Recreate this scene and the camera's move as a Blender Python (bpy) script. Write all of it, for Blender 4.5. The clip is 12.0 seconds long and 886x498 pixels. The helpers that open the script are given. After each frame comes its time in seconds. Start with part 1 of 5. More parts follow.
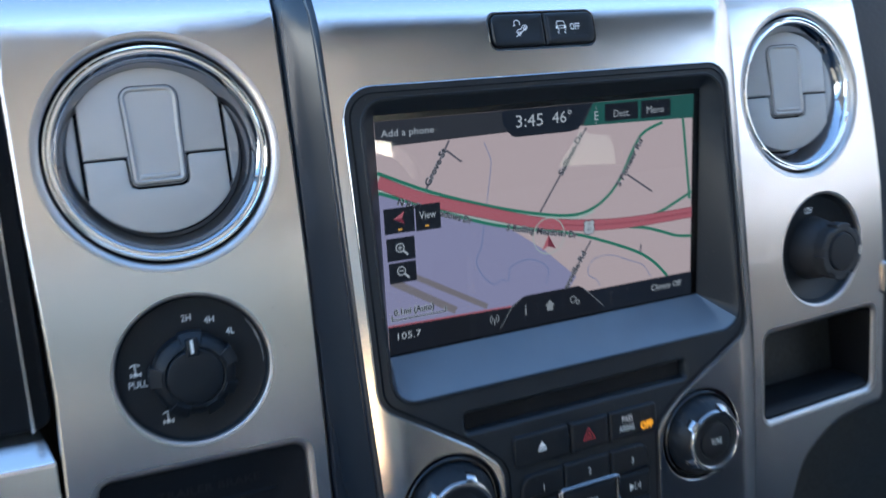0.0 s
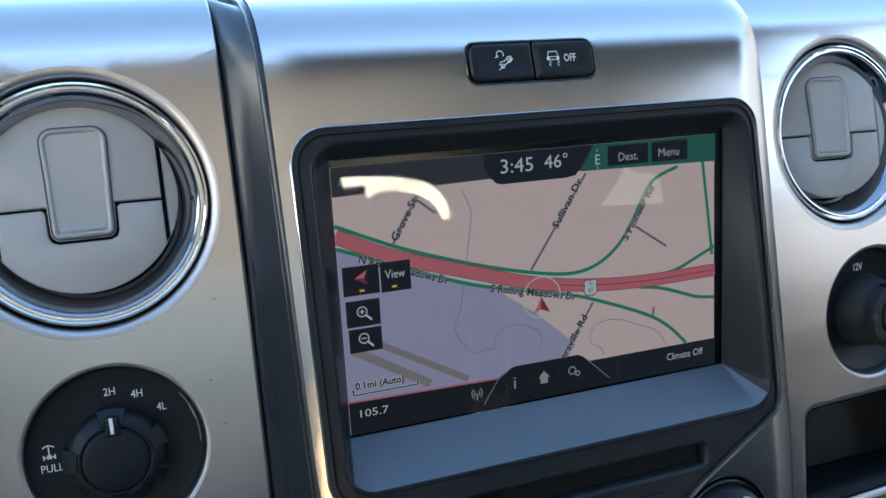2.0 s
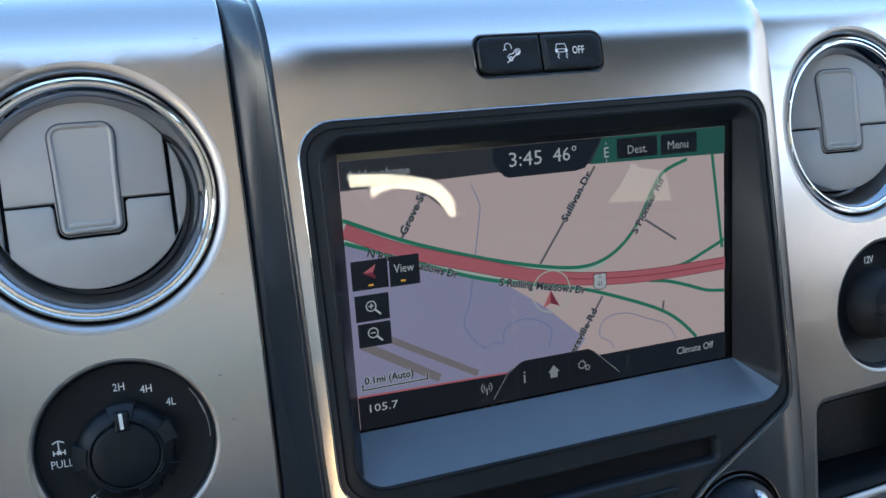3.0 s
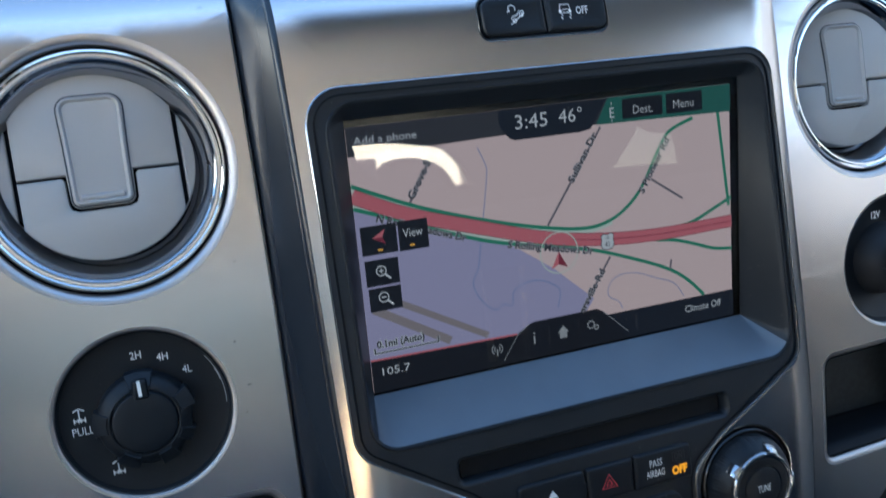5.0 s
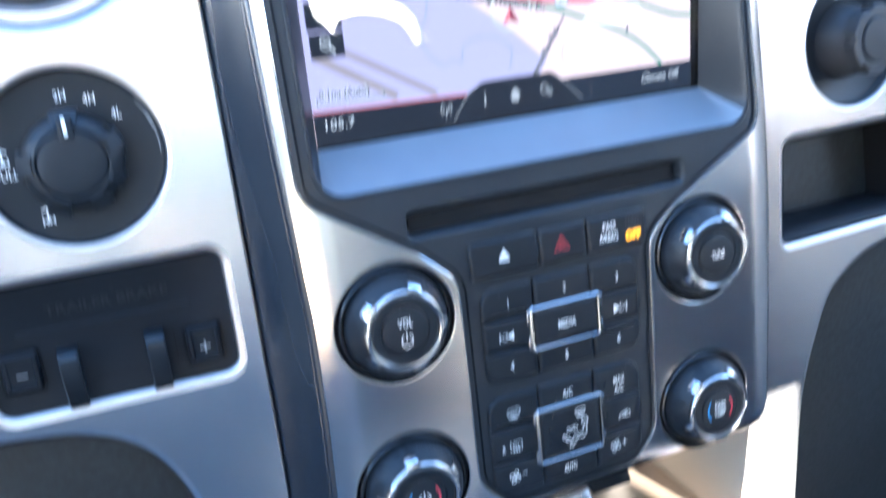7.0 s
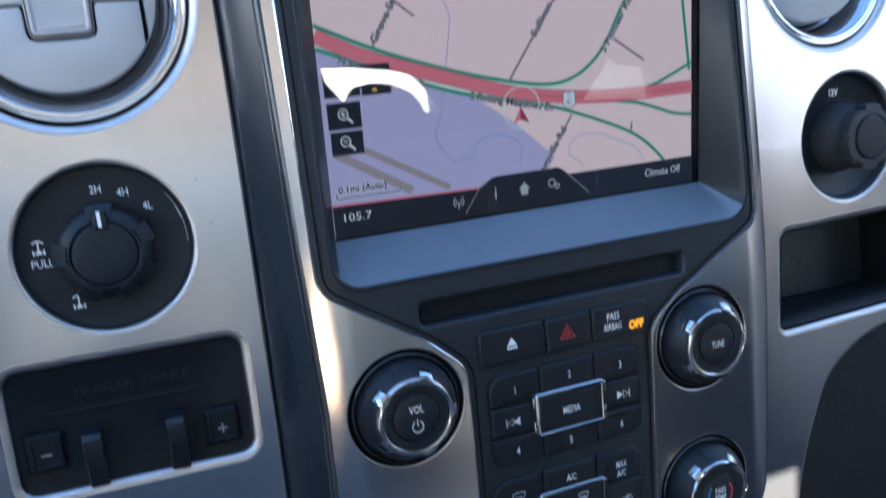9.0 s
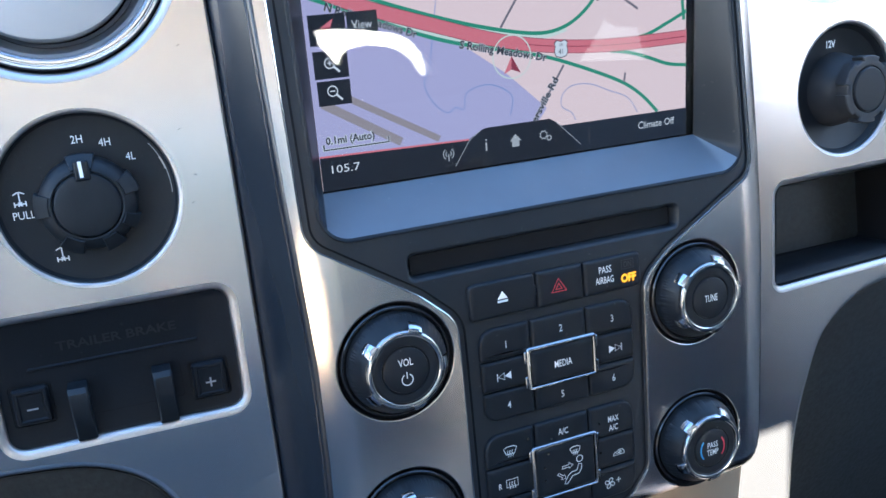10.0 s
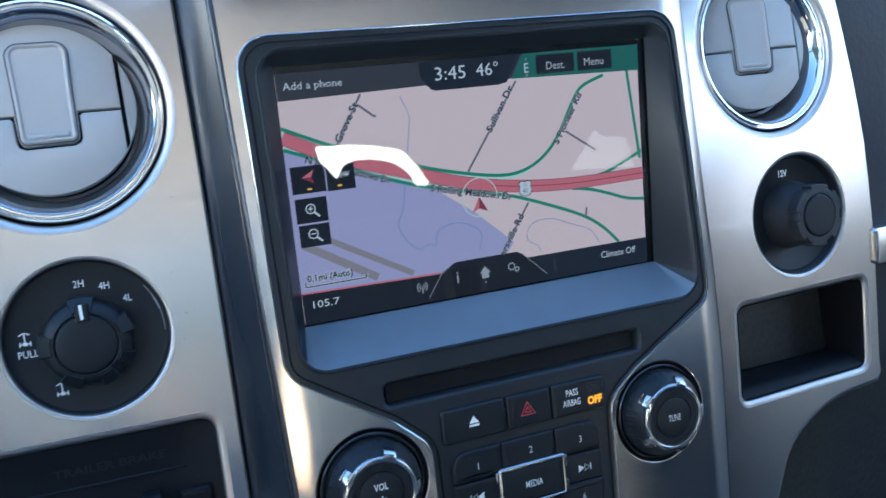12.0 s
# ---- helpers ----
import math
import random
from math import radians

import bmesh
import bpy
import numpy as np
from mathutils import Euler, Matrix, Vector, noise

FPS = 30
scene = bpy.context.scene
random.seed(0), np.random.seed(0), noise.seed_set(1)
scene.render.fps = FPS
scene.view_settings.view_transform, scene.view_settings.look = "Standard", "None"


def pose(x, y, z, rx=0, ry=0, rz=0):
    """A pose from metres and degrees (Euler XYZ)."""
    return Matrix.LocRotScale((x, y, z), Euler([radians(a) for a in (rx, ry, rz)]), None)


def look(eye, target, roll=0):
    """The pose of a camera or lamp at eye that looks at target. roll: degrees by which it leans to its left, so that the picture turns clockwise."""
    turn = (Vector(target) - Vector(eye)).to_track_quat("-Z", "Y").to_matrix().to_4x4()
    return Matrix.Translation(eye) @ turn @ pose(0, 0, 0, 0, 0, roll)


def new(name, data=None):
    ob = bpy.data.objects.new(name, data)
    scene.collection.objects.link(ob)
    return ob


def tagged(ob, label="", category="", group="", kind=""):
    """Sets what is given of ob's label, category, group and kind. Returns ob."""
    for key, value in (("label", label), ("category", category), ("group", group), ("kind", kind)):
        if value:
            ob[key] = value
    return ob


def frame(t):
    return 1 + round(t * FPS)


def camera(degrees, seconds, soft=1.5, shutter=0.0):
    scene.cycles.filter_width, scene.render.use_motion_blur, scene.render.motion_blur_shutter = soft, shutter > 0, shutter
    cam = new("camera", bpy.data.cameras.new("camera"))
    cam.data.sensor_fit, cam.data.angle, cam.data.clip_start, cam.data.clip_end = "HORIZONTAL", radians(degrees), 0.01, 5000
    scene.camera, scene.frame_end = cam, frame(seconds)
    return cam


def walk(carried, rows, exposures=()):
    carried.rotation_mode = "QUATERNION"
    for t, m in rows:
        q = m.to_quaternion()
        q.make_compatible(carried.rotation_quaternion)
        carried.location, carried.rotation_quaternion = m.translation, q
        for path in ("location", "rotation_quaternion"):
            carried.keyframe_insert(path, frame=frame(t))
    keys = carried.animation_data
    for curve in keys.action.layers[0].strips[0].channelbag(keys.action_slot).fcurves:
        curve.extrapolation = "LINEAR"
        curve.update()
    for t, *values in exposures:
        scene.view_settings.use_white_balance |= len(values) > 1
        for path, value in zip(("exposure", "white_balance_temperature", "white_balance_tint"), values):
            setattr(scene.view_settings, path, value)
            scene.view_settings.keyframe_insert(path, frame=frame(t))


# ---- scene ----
PANEL_Z, TILT_BACK = 0.95, 15.0
PANEL = pose(0, 0, PANEL_Z, -TILT_BACK)   # the panel leans back at its top
EXPOSURES = [(0.0, 4.46, 5370, 4), (0.5, 3.98, 5560, 2), (1.0, 4.15, 5690, 2), (2.5, 4.20, 5690, 2), (4.5, 4.16, 5440, 2), (5.0, 4.15, 5430, 3), (5.5, 4.65, 5150, 4), (6.0, 4.94, 5330, 6), (6.5, 5.68, 5280, 8), (6.8, 5.74, 5280, 8), (7.0, 6.18, 5150, 6), (7.2, 6.18, 5150, 6), (7.7, 5.00, 5160, 6),
             (8.8, 4.68, 5160, 6), (9.5, 5.05, 5260, 6), (10.5, 5.34, 5230, 4), (11.0, 5.34, 5190, 3), (11.5, 4.94, 5060, 2), (12.0, 4.75, 5000, 1)]
cam = camera(54.37, 12.0, shutter=0.5)
PATH = [
    (0.0, -0.2128, -0.3407, 0.0819, 76.80, 2.93, -25.42),
    (0.5, -0.1736, -0.3003, 0.0779, 78.54, 3.37, -23.11),
    (1.0, -0.1601, -0.3052, 0.0788, 79.02, 3.48, -21.97),
    (1.5, -0.1615, -0.3054, 0.0774, 79.13, 3.21, -21.30),
    (2.0, -0.1577, -0.3076, 0.0798, 79.27, 3.27, -21.17),
    (2.5, -0.1587, -0.3062, 0.0771, 79.31, 3.42, -21.05),
    (4.5, -0.1576, -0.3072, 0.0795, 78.40, 4.74, -20.39),
    (5.0, -0.1606, -0.3091, 0.0755, 77.32, 5.05, -20.69),
    (5.5, -0.1535, -0.3129, 0.0389, 75.05, 4.93, -21.43),
    (6.0, -0.1525, -0.3091, 0.0053, 71.09, 4.68, -22.10),
    (6.5, -0.1575, -0.3077, -0.0122, 68.39, 4.52, -22.35),
    (7.0, -0.1592, -0.3136, 0.0126, 71.39, 5.10, -22.81),
    (7.2, -0.1577, -0.3177, 0.0363, 73.08, 5.50, -23.05),
    (8.8, -0.1674, -0.3243, 0.0375, 75.87, 4.28, -22.33),
    (9.0, -0.1649, -0.3222, 0.0307, 74.96, 4.17, -22.34),
    (9.5, -0.1623, -0.3160, 0.0195, 72.97, 4.12, -22.45),
    (10.0, -0.1613, -0.3209, 0.0226, 72.94, 4.31, -22.50),
    (10.5, -0.1630, -0.3277, 0.0259, 73.93, 4.34, -22.43),
    (11.0, -0.1657, -0.3362, 0.0307, 75.64, 4.59, -22.34),
    (11.5, -0.1660, -0.3490, 0.0405, 78.08, 4.86, -22.28),
    (12.0, -0.1539, -0.3478, 0.0430, 79.16, 5.23, -22.05),
]
walk(cam, [(t, PANEL @ pose(x, y, z, rx, ry, rz)) for t, x, y, z, rx, ry, rz in PATH], EXPOSURES)

# ---- world and sun ----
SUN_AZ, SUN_EL = 168.0, 17.0      # degrees, azimuth from ahead (+y) towards the right (+x)
world = bpy.data.worlds.new("sky")
scene.world = world
world.use_nodes = True
wn, wl = world.node_tree.nodes, world.node_tree.links
sky = wn.new("ShaderNodeTexSky")
sky.sky_type, sky.sun_disc = "NISHITA", False
sky.sun_elevation, sky.sun_rotation = radians(SUN_EL), radians(SUN_AZ)
wl.new(sky.outputs[0], wn["Background"].inputs[0])
wn["Background"].inputs[1].default_value = 0.05
lamp = bpy.data.lights.new("sun", "SUN")
lamp.energy, lamp.angle, lamp.color = 4.6, radians(0.6), (1.0, 0.85, 0.66)
sun = new("sun", lamp)
sd = Vector((math.sin(radians(SUN_AZ)) * math.cos(radians(SUN_EL)), math.cos(radians(SUN_AZ)) * math.cos(radians(SUN_EL)), math.sin(radians(SUN_EL))))
sun.matrix_world = look(sd * 20, (0, 0, 0))


# ---- materials ----
def material(name, color, rough=0.5, metal=0.0, vary=0.08, scale=60.0, bump=0.0, bump_scale=900.0, rough_vary=0.08, coat=0.0, spec=0.5, dust=0.0, coord="Object", flake=0.0):
    m = bpy.data.materials.new(name)
    m.use_nodes = True
    n, l = m.node_tree.nodes, m.node_tree.links
    b = n["Principled BSDF"]
    tc = n.new("ShaderNodeTexCoord")
    n1 = n.new("ShaderNodeTexNoise")
    n1.inputs["Scale"].default_value, n1.inputs["Detail"].default_value = scale, 5
    n2 = n.new("ShaderNodeTexNoise")
    n2.inputs["Scale"].default_value, n2.inputs["Detail"].default_value = bump_scale, 2
    for k in (n1, n2):
        l.new(tc.outputs[coord], k.inputs["Vector"])
    ramp = n.new("ShaderNodeMapRange")
    ramp.inputs["From Min"].default_value, ramp.inputs["From Max"].default_value = 0.3, 0.7
    ramp.inputs["To Min"].default_value, ramp.inputs["To Max"].default_value = 1 - vary, 1 + vary
    l.new(n1.outputs["Fac"], ramp.inputs["Value"])
    mul = n.new("ShaderNodeVectorMath")
    mul.operation = "SCALE"
    mul.inputs[0].default_value = color
    l.new(ramp.outputs[0], mul.inputs["Scale"])
    last = mul.outputs[0]
    if flake:
        fl = n.new("ShaderNodeMapRange")
        fl.inputs["From Min"].default_value, fl.inputs["From Max"].default_value = 0.3, 0.7
        fl.inputs["To Min"].default_value, fl.inputs["To Max"].default_value = 1 - flake, 1 + flake
        l.new(n2.outputs["Fac"], fl.inputs["Value"])
        m2 = n.new("ShaderNodeVectorMath")
        m2.operation = "SCALE"
        l.new(last, m2.inputs[0])
        l.new(fl.outputs[0], m2.inputs["Scale"])
        last = m2.outputs[0]
    if dust:
        n3 = n.new("ShaderNodeTexNoise")
        n3.inputs["Scale"].default_value, n3.inputs["Detail"].default_value = 420, 3
        l.new(tc.outputs[coord], n3.inputs["Vector"])
        r3 = n.new("ShaderNodeMapRange")
        r3.inputs["From Min"].default_value, r3.inputs["From Max"].default_value = 0.70, 0.78
        r3.inputs["To Max"].default_value = dust
        l.new(n3.outputs["Fac"], r3.inputs["Value"])
        mix = n.new("ShaderNodeMix")
        mix.data_type = "RGBA"
        l.new(r3.outputs[0], mix.inputs[0])
        l.new(last, mix.inputs[6])
        mix.inputs[7].default_value = (0.45, 0.42, 0.38, 1)
        last = mix.outputs[2]
    l.new(last, b.inputs["Base Color"])
    rr = n.new("ShaderNodeMapRange")
    rr.inputs["From Min"].default_value, rr.inputs["From Max"].default_value = 0.3, 0.7
    rr.inputs["To Min"].default_value, rr.inputs["To Max"].default_value = max(rough - rough_vary, 0.02), rough + rough_vary
    l.new(n1.outputs["Fac"], rr.inputs["Value"])
    l.new(rr.outputs[0], b.inputs["Roughness"])
    b.inputs["Metallic"].default_value = metal
    b.inputs["Specular IOR Level"].default_value = spec
    b.inputs["Coat Weight"].default_value = coat
    b.inputs["Coat Roughness"].default_value = 0.2
    if bump:
        bp = n.new("ShaderNodeBump")
        bp.inputs["Strength"].default_value, bp.inputs["Distance"].default_value = bump, 0.0003
        l.new(n2.outputs["Fac"], bp.inputs["Height"])
        l.new(bp.outputs[0], b.inputs["Normal"])
    return m


def glow(name, color, strength=1.0):
    m = bpy.data.materials.new(name)
    m.use_nodes = True
    b = m.node_tree.nodes["Principled BSDF"]
    b.inputs["Base Color"].default_value = (0.01, 0.01, 0.01, 1)
    b.inputs["Specular IOR Level"].default_value = 0.0
    b.inputs["Emission Color"].default_value = (*color, 1)
    b.inputs["Emission Strength"].default_value = strength * LCD
    return m


def clear_glass():
    m = bpy.data.materials.new("display_glass")
    m.use_nodes = True
    n, l = m.node_tree.nodes, m.node_tree.links
    n.remove(n["Principled BSDF"])
    fr = n.new("ShaderNodeFresnel")
    fr.inputs["IOR"].default_value = 1.55
    tr, gl, mx = n.new("ShaderNodeBsdfTransparent"), n.new("ShaderNodeBsdfGlossy"), n.new("ShaderNodeMixShader")
    tr.inputs["Color"].default_value = (0.97, 0.97, 0.97, 1)
    gl.inputs["Roughness"].default_value = 0.02
    l.new(fr.outputs[0], mx.inputs[0])
    l.new(tr.outputs[0], mx.inputs[1])
    l.new(gl.outputs[0], mx.inputs[2])
    l.new(mx.outputs[0], n["Material Output"].inputs["Surface"])
    return m


LCD = 0.0225
SILVER = material("silver_satin_paint", (0.615, 0.585, 0.57), 0.25, 0.97, 0.02, 8, 0.0, 1500, 0.012, flake=0.03)


def satin(m, rough, matt):
    """Metal paint: a soft mirror with a little matt pigment."""
    n, l = m.node_tree.nodes, m.node_tree.links
    b = n["Principled BSDF"]
    tone = b.inputs["Base Color"].links[0].from_socket
    gl, df, mx = n.new("ShaderNodeBsdfGlossy"), n.new("ShaderNodeBsdfDiffuse"), n.new("ShaderNodeMixShader")
    gl.distribution = "BECKMANN"
    gl.inputs["Roughness"].default_value = rough
    mx.inputs[0].default_value = matt
    l.new(tone, gl.inputs["Color"])
    l.new(tone, df.inputs["Color"])
    l.new(gl.outputs[0], mx.inputs[1])
    l.new(df.outputs[0], mx.inputs[2])
    l.new(mx.outputs[0], n["Material Output"].inputs["Surface"])
    n.remove(b)


satin(SILVER, 0.26, 0.032)
# Duller, darker copy of the panel silver, so edge highlights stay dim.
RIM = material("dulled_silver_edge", (0.50, 0.48, 0.47), 0.4, 0.0, 0.03, 30, 0.0, 900, 0.02)
satin(RIM, 0.48, 0.10)
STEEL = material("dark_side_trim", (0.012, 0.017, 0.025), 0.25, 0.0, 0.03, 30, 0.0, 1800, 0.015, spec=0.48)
BLACK = material("black_soft_plastic", (0.0142, 0.0182, 0.0236), 0.44, 0, 0.12, 45, 0.16, 1500, 0.06, dust=0.10, spec=0.36)
BUTTON = material("black_button_plastic", (0.0094, 0.0120, 0.0158), 0.44, 0, 0.10, 60, 0.15, 1900, 0.05, dust=0.06, spec=0.28)
GLOSS = material("black_gloss_plastic", (0.010, 0.011, 0.013), 0.22, 0, 0.1, 40, 0.03, 900, 0.05)
RUBBER = material("black_rubber", (0.014, 0.015, 0.018), 0.55, 0, 0.1, 80, 0.3, 1600)
PEBBLE = material("pebbled_dash_plastic", (0.022, 0.024, 0.029), 0.6, 0, 0.15, 20, 1.0, 300, 0.06, spec=0.35)
DULL = material("matt_black_plastic", (0.0082, 0.0096, 0.0122), 0.5, 0, 0.12, 45, 0.16, 1500, 0.06, dust=0.04, spec=0.14)
BEZELBLACK = material("black_bezel_plastic", (0.0085, 0.0118, 0.0165), 0.40, 0, 0.08, 45, 0.05, 1500, 0.03, spec=0.30, dust=0.05)
DIAL = material("matt_dial_plastic", (0.0105, 0.0122, 0.0150), 0.48, 0, 0.12, 45, 0.16, 1500, 0.06, dust=0.05, spec=0.28)
GRAIN = material("dark_grey_grained_plastic", (0.0160, 0.0190, 0.0210), 0.5, 0, 0.15, 20, 1.0, 330, 0.06, spec=0.4, flake=0.3)
# Bezel plastic again, its colour raised and blued for skylight on the ledge.
LEDGE = material("sky_lit_bezel_plastic", (0.100, 0.127, 0.162), 0.36, 0, 0.06, 45, 0.05, 1500, 0.03, spec=0.4, coat=0.25, dust=0.12)
FLAP = material("grey_vent_plastic", (0.37, 0.365, 0.355), 0.48, 0.12, 0.04, 30, 0.12, 2200, 0.04)
SEAMSHADE = material("painted_seam_shade", (0.06, 0.065, 0.075), 0.6, 0, 0.05, 30)
DARKCHROME = material("dark_chrome", (0.38, 0.39, 0.42), 0.09, 1.0, 0.03, 20, 0, 900, 0.03)
SATINCHROME = material("satin_chrome", (0.44, 0.45, 0.48), 0.16, 1.0, 0.03, 20, 0, 900, 0.04)
FRAMECHROME = material("dull_chrome", (0.30, 0.31, 0.33), 0.20, 1.0, 0.03, 20, 0, 900, 0.04)
INLAY = material("dark_polished_inlay", (0.20, 0.22, 0.27), 0.38, 1.0, 0.20, 40, 0.25, 700, 0.08)
CHROME = material("chrome", (0.80, 0.81, 0.83), 0.06, 1.0, 0.02, 20, 0, 900, 0.02)
DARKGAP = material("dark_gap", (0.009, 0.0098, 0.012), 0.8, 0, 0.1, spec=0.06)
WHITE = material("white_printing", (0.85, 0.85, 0.83), 0.5, 0, 0.04, 300)
GREYPRINT = material("grey_printing", (0.30, 0.30, 0.30), 0.5, 0, 0.04, 300)
DIMPRINT = material("unlit_printing", (0.035, 0.037, 0.042), 0.5, 0, 0.04, 300)
EMBOSS = material("embossed_lettering", (0.010, 0.0105, 0.012), 0.4, 0, 0.05, 300, spec=0.3)
REDPRINT = material("red_printing", (0.75, 0.07, 0.09), 0.5, 0, 0.04, 300)
BLUEPRINT = material("blue_printing", (0.05, 0.28, 0.60), 0.5, 0, 0.04, 300)
TAN = material("warm_grey_trim", (0.42, 0.36, 0.29), 0.5, 0, 0.06, 30, 0.2, 900)
HEADLINER = material("pale_headliner", (0.80, 0.86, 0.94), 0.9, 0, 0.06, 40, 0.3, 900)
CLOTH = material("grey_headliner", (0.34, 0.33, 0.31), 0.9, 0, 0.06, 40, 0.3, 900)
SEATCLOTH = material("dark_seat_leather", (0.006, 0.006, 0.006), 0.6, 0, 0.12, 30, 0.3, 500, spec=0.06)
# Tones of unseen seat and door pieces, set by what the silver mirrors.
SEATLEATHER = material("blue_black_reflected_tone", (0.017, 0.025, 0.036), 0.5, 0, 0.12, 30, 0.3, 500, spec=0.4)
PALETONE = material("pale_reflected_tone", (0.56, 0.48, 0.43), 0.5, 0, 0.06, 30, 0.2, 500)
MIDTONE = material("tan_grey_reflected_tone", (0.38, 0.305, 0.23), 0.5, 0, 0.06, 30, 0.2, 500)
TANTONE = material("warm_tan_reflected_tone", (0.58, 0.41, 0.26), 0.6, 0, 0.06, 30, 0.2, 500)
GREYTONE = material("grey_reflected_tone", (0.060, 0.068, 0.078), 0.5, 0, 0.08, 30, 0.2, 500)
BLUETONE = material("blue_grey_reflected_tone", (0.140, 0.152, 0.168), 0.5, 0, 0.12, 30, 0.3, 500, spec=0.4)
CUSHIONTONE = material("pale_blue_reflected_tone", (0.13, 0.16, 0.20), 0.6, 0, 0.10, 30, 0.3, 500)
SEATMID = material("grey_brown_reflected_tone", (0.16, 0.145, 0.125), 0.7, 0, 0.08, 30, 0.2, 500)
ASPHALT = material("asphalt", (0.07, 0.07, 0.07), 0.9, 0, 0.2, 3, 0.4, 40)
WALLGREY = material("grey_reflection_wall", (0.50, 0.52, 0.56), 0.9, 0, 0.1, 2, 0.2, 30)
WALLDARK = material("dark_reflection_wall", (0.12, 0.11, 0.10), 0.9, 0, 0.1, 2, 0.2, 30)
# Sunlight bounced onto the console is put into these two warm colours.
BEIGE = material("warm_bounce_beige", (0.70, 0.54, 0.40), 0.36, 0.50, 0.05, 20, 0.0, 900, 0.03, dust=0.25)
CREAM = material("warm_bounce_cream", (0.70, 0.57, 0.42), 0.45, 0.0, 0.04, 20, 0.0, 900, 0.03, dust=0.25)
ROOFSHADE = material("dark_reflection_band", (0.17, 0.225, 0.30), 0.9, 0, 0.06, 40, 0.3, 900)
CONSOLEDARK = material("dark_brown_grey_plastic", (0.19, 0.165, 0.145), 0.5, 0, 0.10, 40, 0.2, 900)
LEATHER = material("dark_blue_grey_leather", (0.045, 0.050, 0.062), 0.36, 0, 0.10, 60, 0.35, 900, 0.06, spec=0.9)
POCKETBLACK = material("deep_black_lining", (0.006, 0.0062, 0.007), 0.5, 0, 0.1, spec=0.12)
GLASS = clear_glass()
TINT = bpy.data.materials.new("tinted_dimming_pane")
TINT.use_nodes = True
tn, tl = TINT.node_tree.nodes, TINT.node_tree.links
tn.remove(tn["Principled BSDF"])
tint = tn.new("ShaderNodeBsdfTransparent")
tint.inputs["Color"].default_value = (0.42, 0.43, 0.43, 1)
tl.new(tint.outputs[0], tn["Material Output"].inputs["Surface"])


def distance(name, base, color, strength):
    """A glowing backdrop outside the vehicle, added for light and reflections."""
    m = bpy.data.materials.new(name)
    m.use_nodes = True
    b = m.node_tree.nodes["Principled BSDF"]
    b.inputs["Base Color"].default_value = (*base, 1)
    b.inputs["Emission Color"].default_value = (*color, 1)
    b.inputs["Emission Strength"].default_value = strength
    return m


SIDEGLOW = distance("side_fill_glow", (0.5, 0.5, 0.5), (1.0, 0.90, 0.76), 0.30)
REARGLOW = distance("rear_fill_glow", (0.5, 0.5, 0.5), (1.0, 0.86, 0.68), 0.08)
WARMGLOW = distance("warm_spot_glow", (0.5, 0.4, 0.3), (1.0, 0.62, 0.28), 2.8)
AMBER = glow("amber_indicator", (1.0, 0.38, 0.015), 2.6)

# ---- forms: all sizes in millimetres in the panel's own frame: x across, y into the dash, z up the panel ----
MM = 0.001
ORG = {}


def eased(z, zs, ys, w=20.0):
    """A line through the given points with its corners rounded off."""
    return float(np.mean(np.interp(np.linspace(z - w, z + w, 9), zs, ys)))


def stack_y(z):
    return eased(z, [-280, -240, -150, -100, -75, -40, 0, 79, 96, 140], [-36, -34, -29.8, -27, -24, -19.5, -13.8, -2.2, 0.2, 6.6])


def side_y(z):
    return eased(z, [-380, -340, -230, -130, -80, -40, 0, 50, 100, 140], [-15.8, -14, -9, -5, -2.6, -0.4, 3.4, 11.0, 20.5, 28.1])


def bent(fy, s, s0, arcs):
    """Point and outward normal of a face that follows fy(z) up to s0 and then curls back over arcs of (length, radius)."""
    if s <= s0:
        g = (fy(s + 1) - fy(s - 1)) / 2
        k = math.hypot(1, g)
        return fy(s), s, -1 / k, g / k
    a = math.atan((fy(s0) - fy(s0 - 2)) / 2)      # direction of the face, from +z towards +y
    y, z, rest = fy(s0), s0, s - s0
    for length, r in arcs:
        step = min(rest, length)
        a2 = a + step / r
        y += r * (math.cos(a) - math.cos(a2))
        z += r * (math.sin(a2) - math.sin(a))
        a, rest = a2, rest - step
    y, z = y + rest * math.sin(a), z + rest * math.cos(a)
    return y, z, -math.cos(a), math.sin(a)


def on_stack(x, s, d=0.0):
    y, z, ny, nz = bent(stack_y, s, 75.0, ((15.0, 125.0), (42.0, 36.0)))
    lean = float(np.interp(s, (-30, 60), (1.0, 0.3)))                 # the face rolls back towards its sides and foot
    y += (lean * max(0.0, -88.0 - x) ** 2 / 84.0 if x < 0 else max(0.0, x - 97.0) ** 2 / 46.0) + max(0.0, -203.0 - s) ** 2 / 18.0
    return Vector((x, y + d * ny, z + d * nz))


def on_side(x, s, d=0.0):
    y, z, ny, nz = bent(side_y, s, 92.0, ((44.0, 36.0),))
    y += 0.05 * max(0.0, abs(x) - 119.0)          # the side panels turn a little outwards
    return Vector((x, y + d * ny, z + d * nz))


def flat(y0):
    return lambda x, s, d=0.0: Vector((x, y0 - d, s))


def thing(name, at, label, category, group="", kind=""):
    ob = new(name)
    ob.empty_display_size = 0.02
    at = Vector(at)
    ob.matrix_world = PANEL @ Matrix.Translation(at * MM)
    ORG[ob] = at
    return tagged(ob, label, category, group, kind)


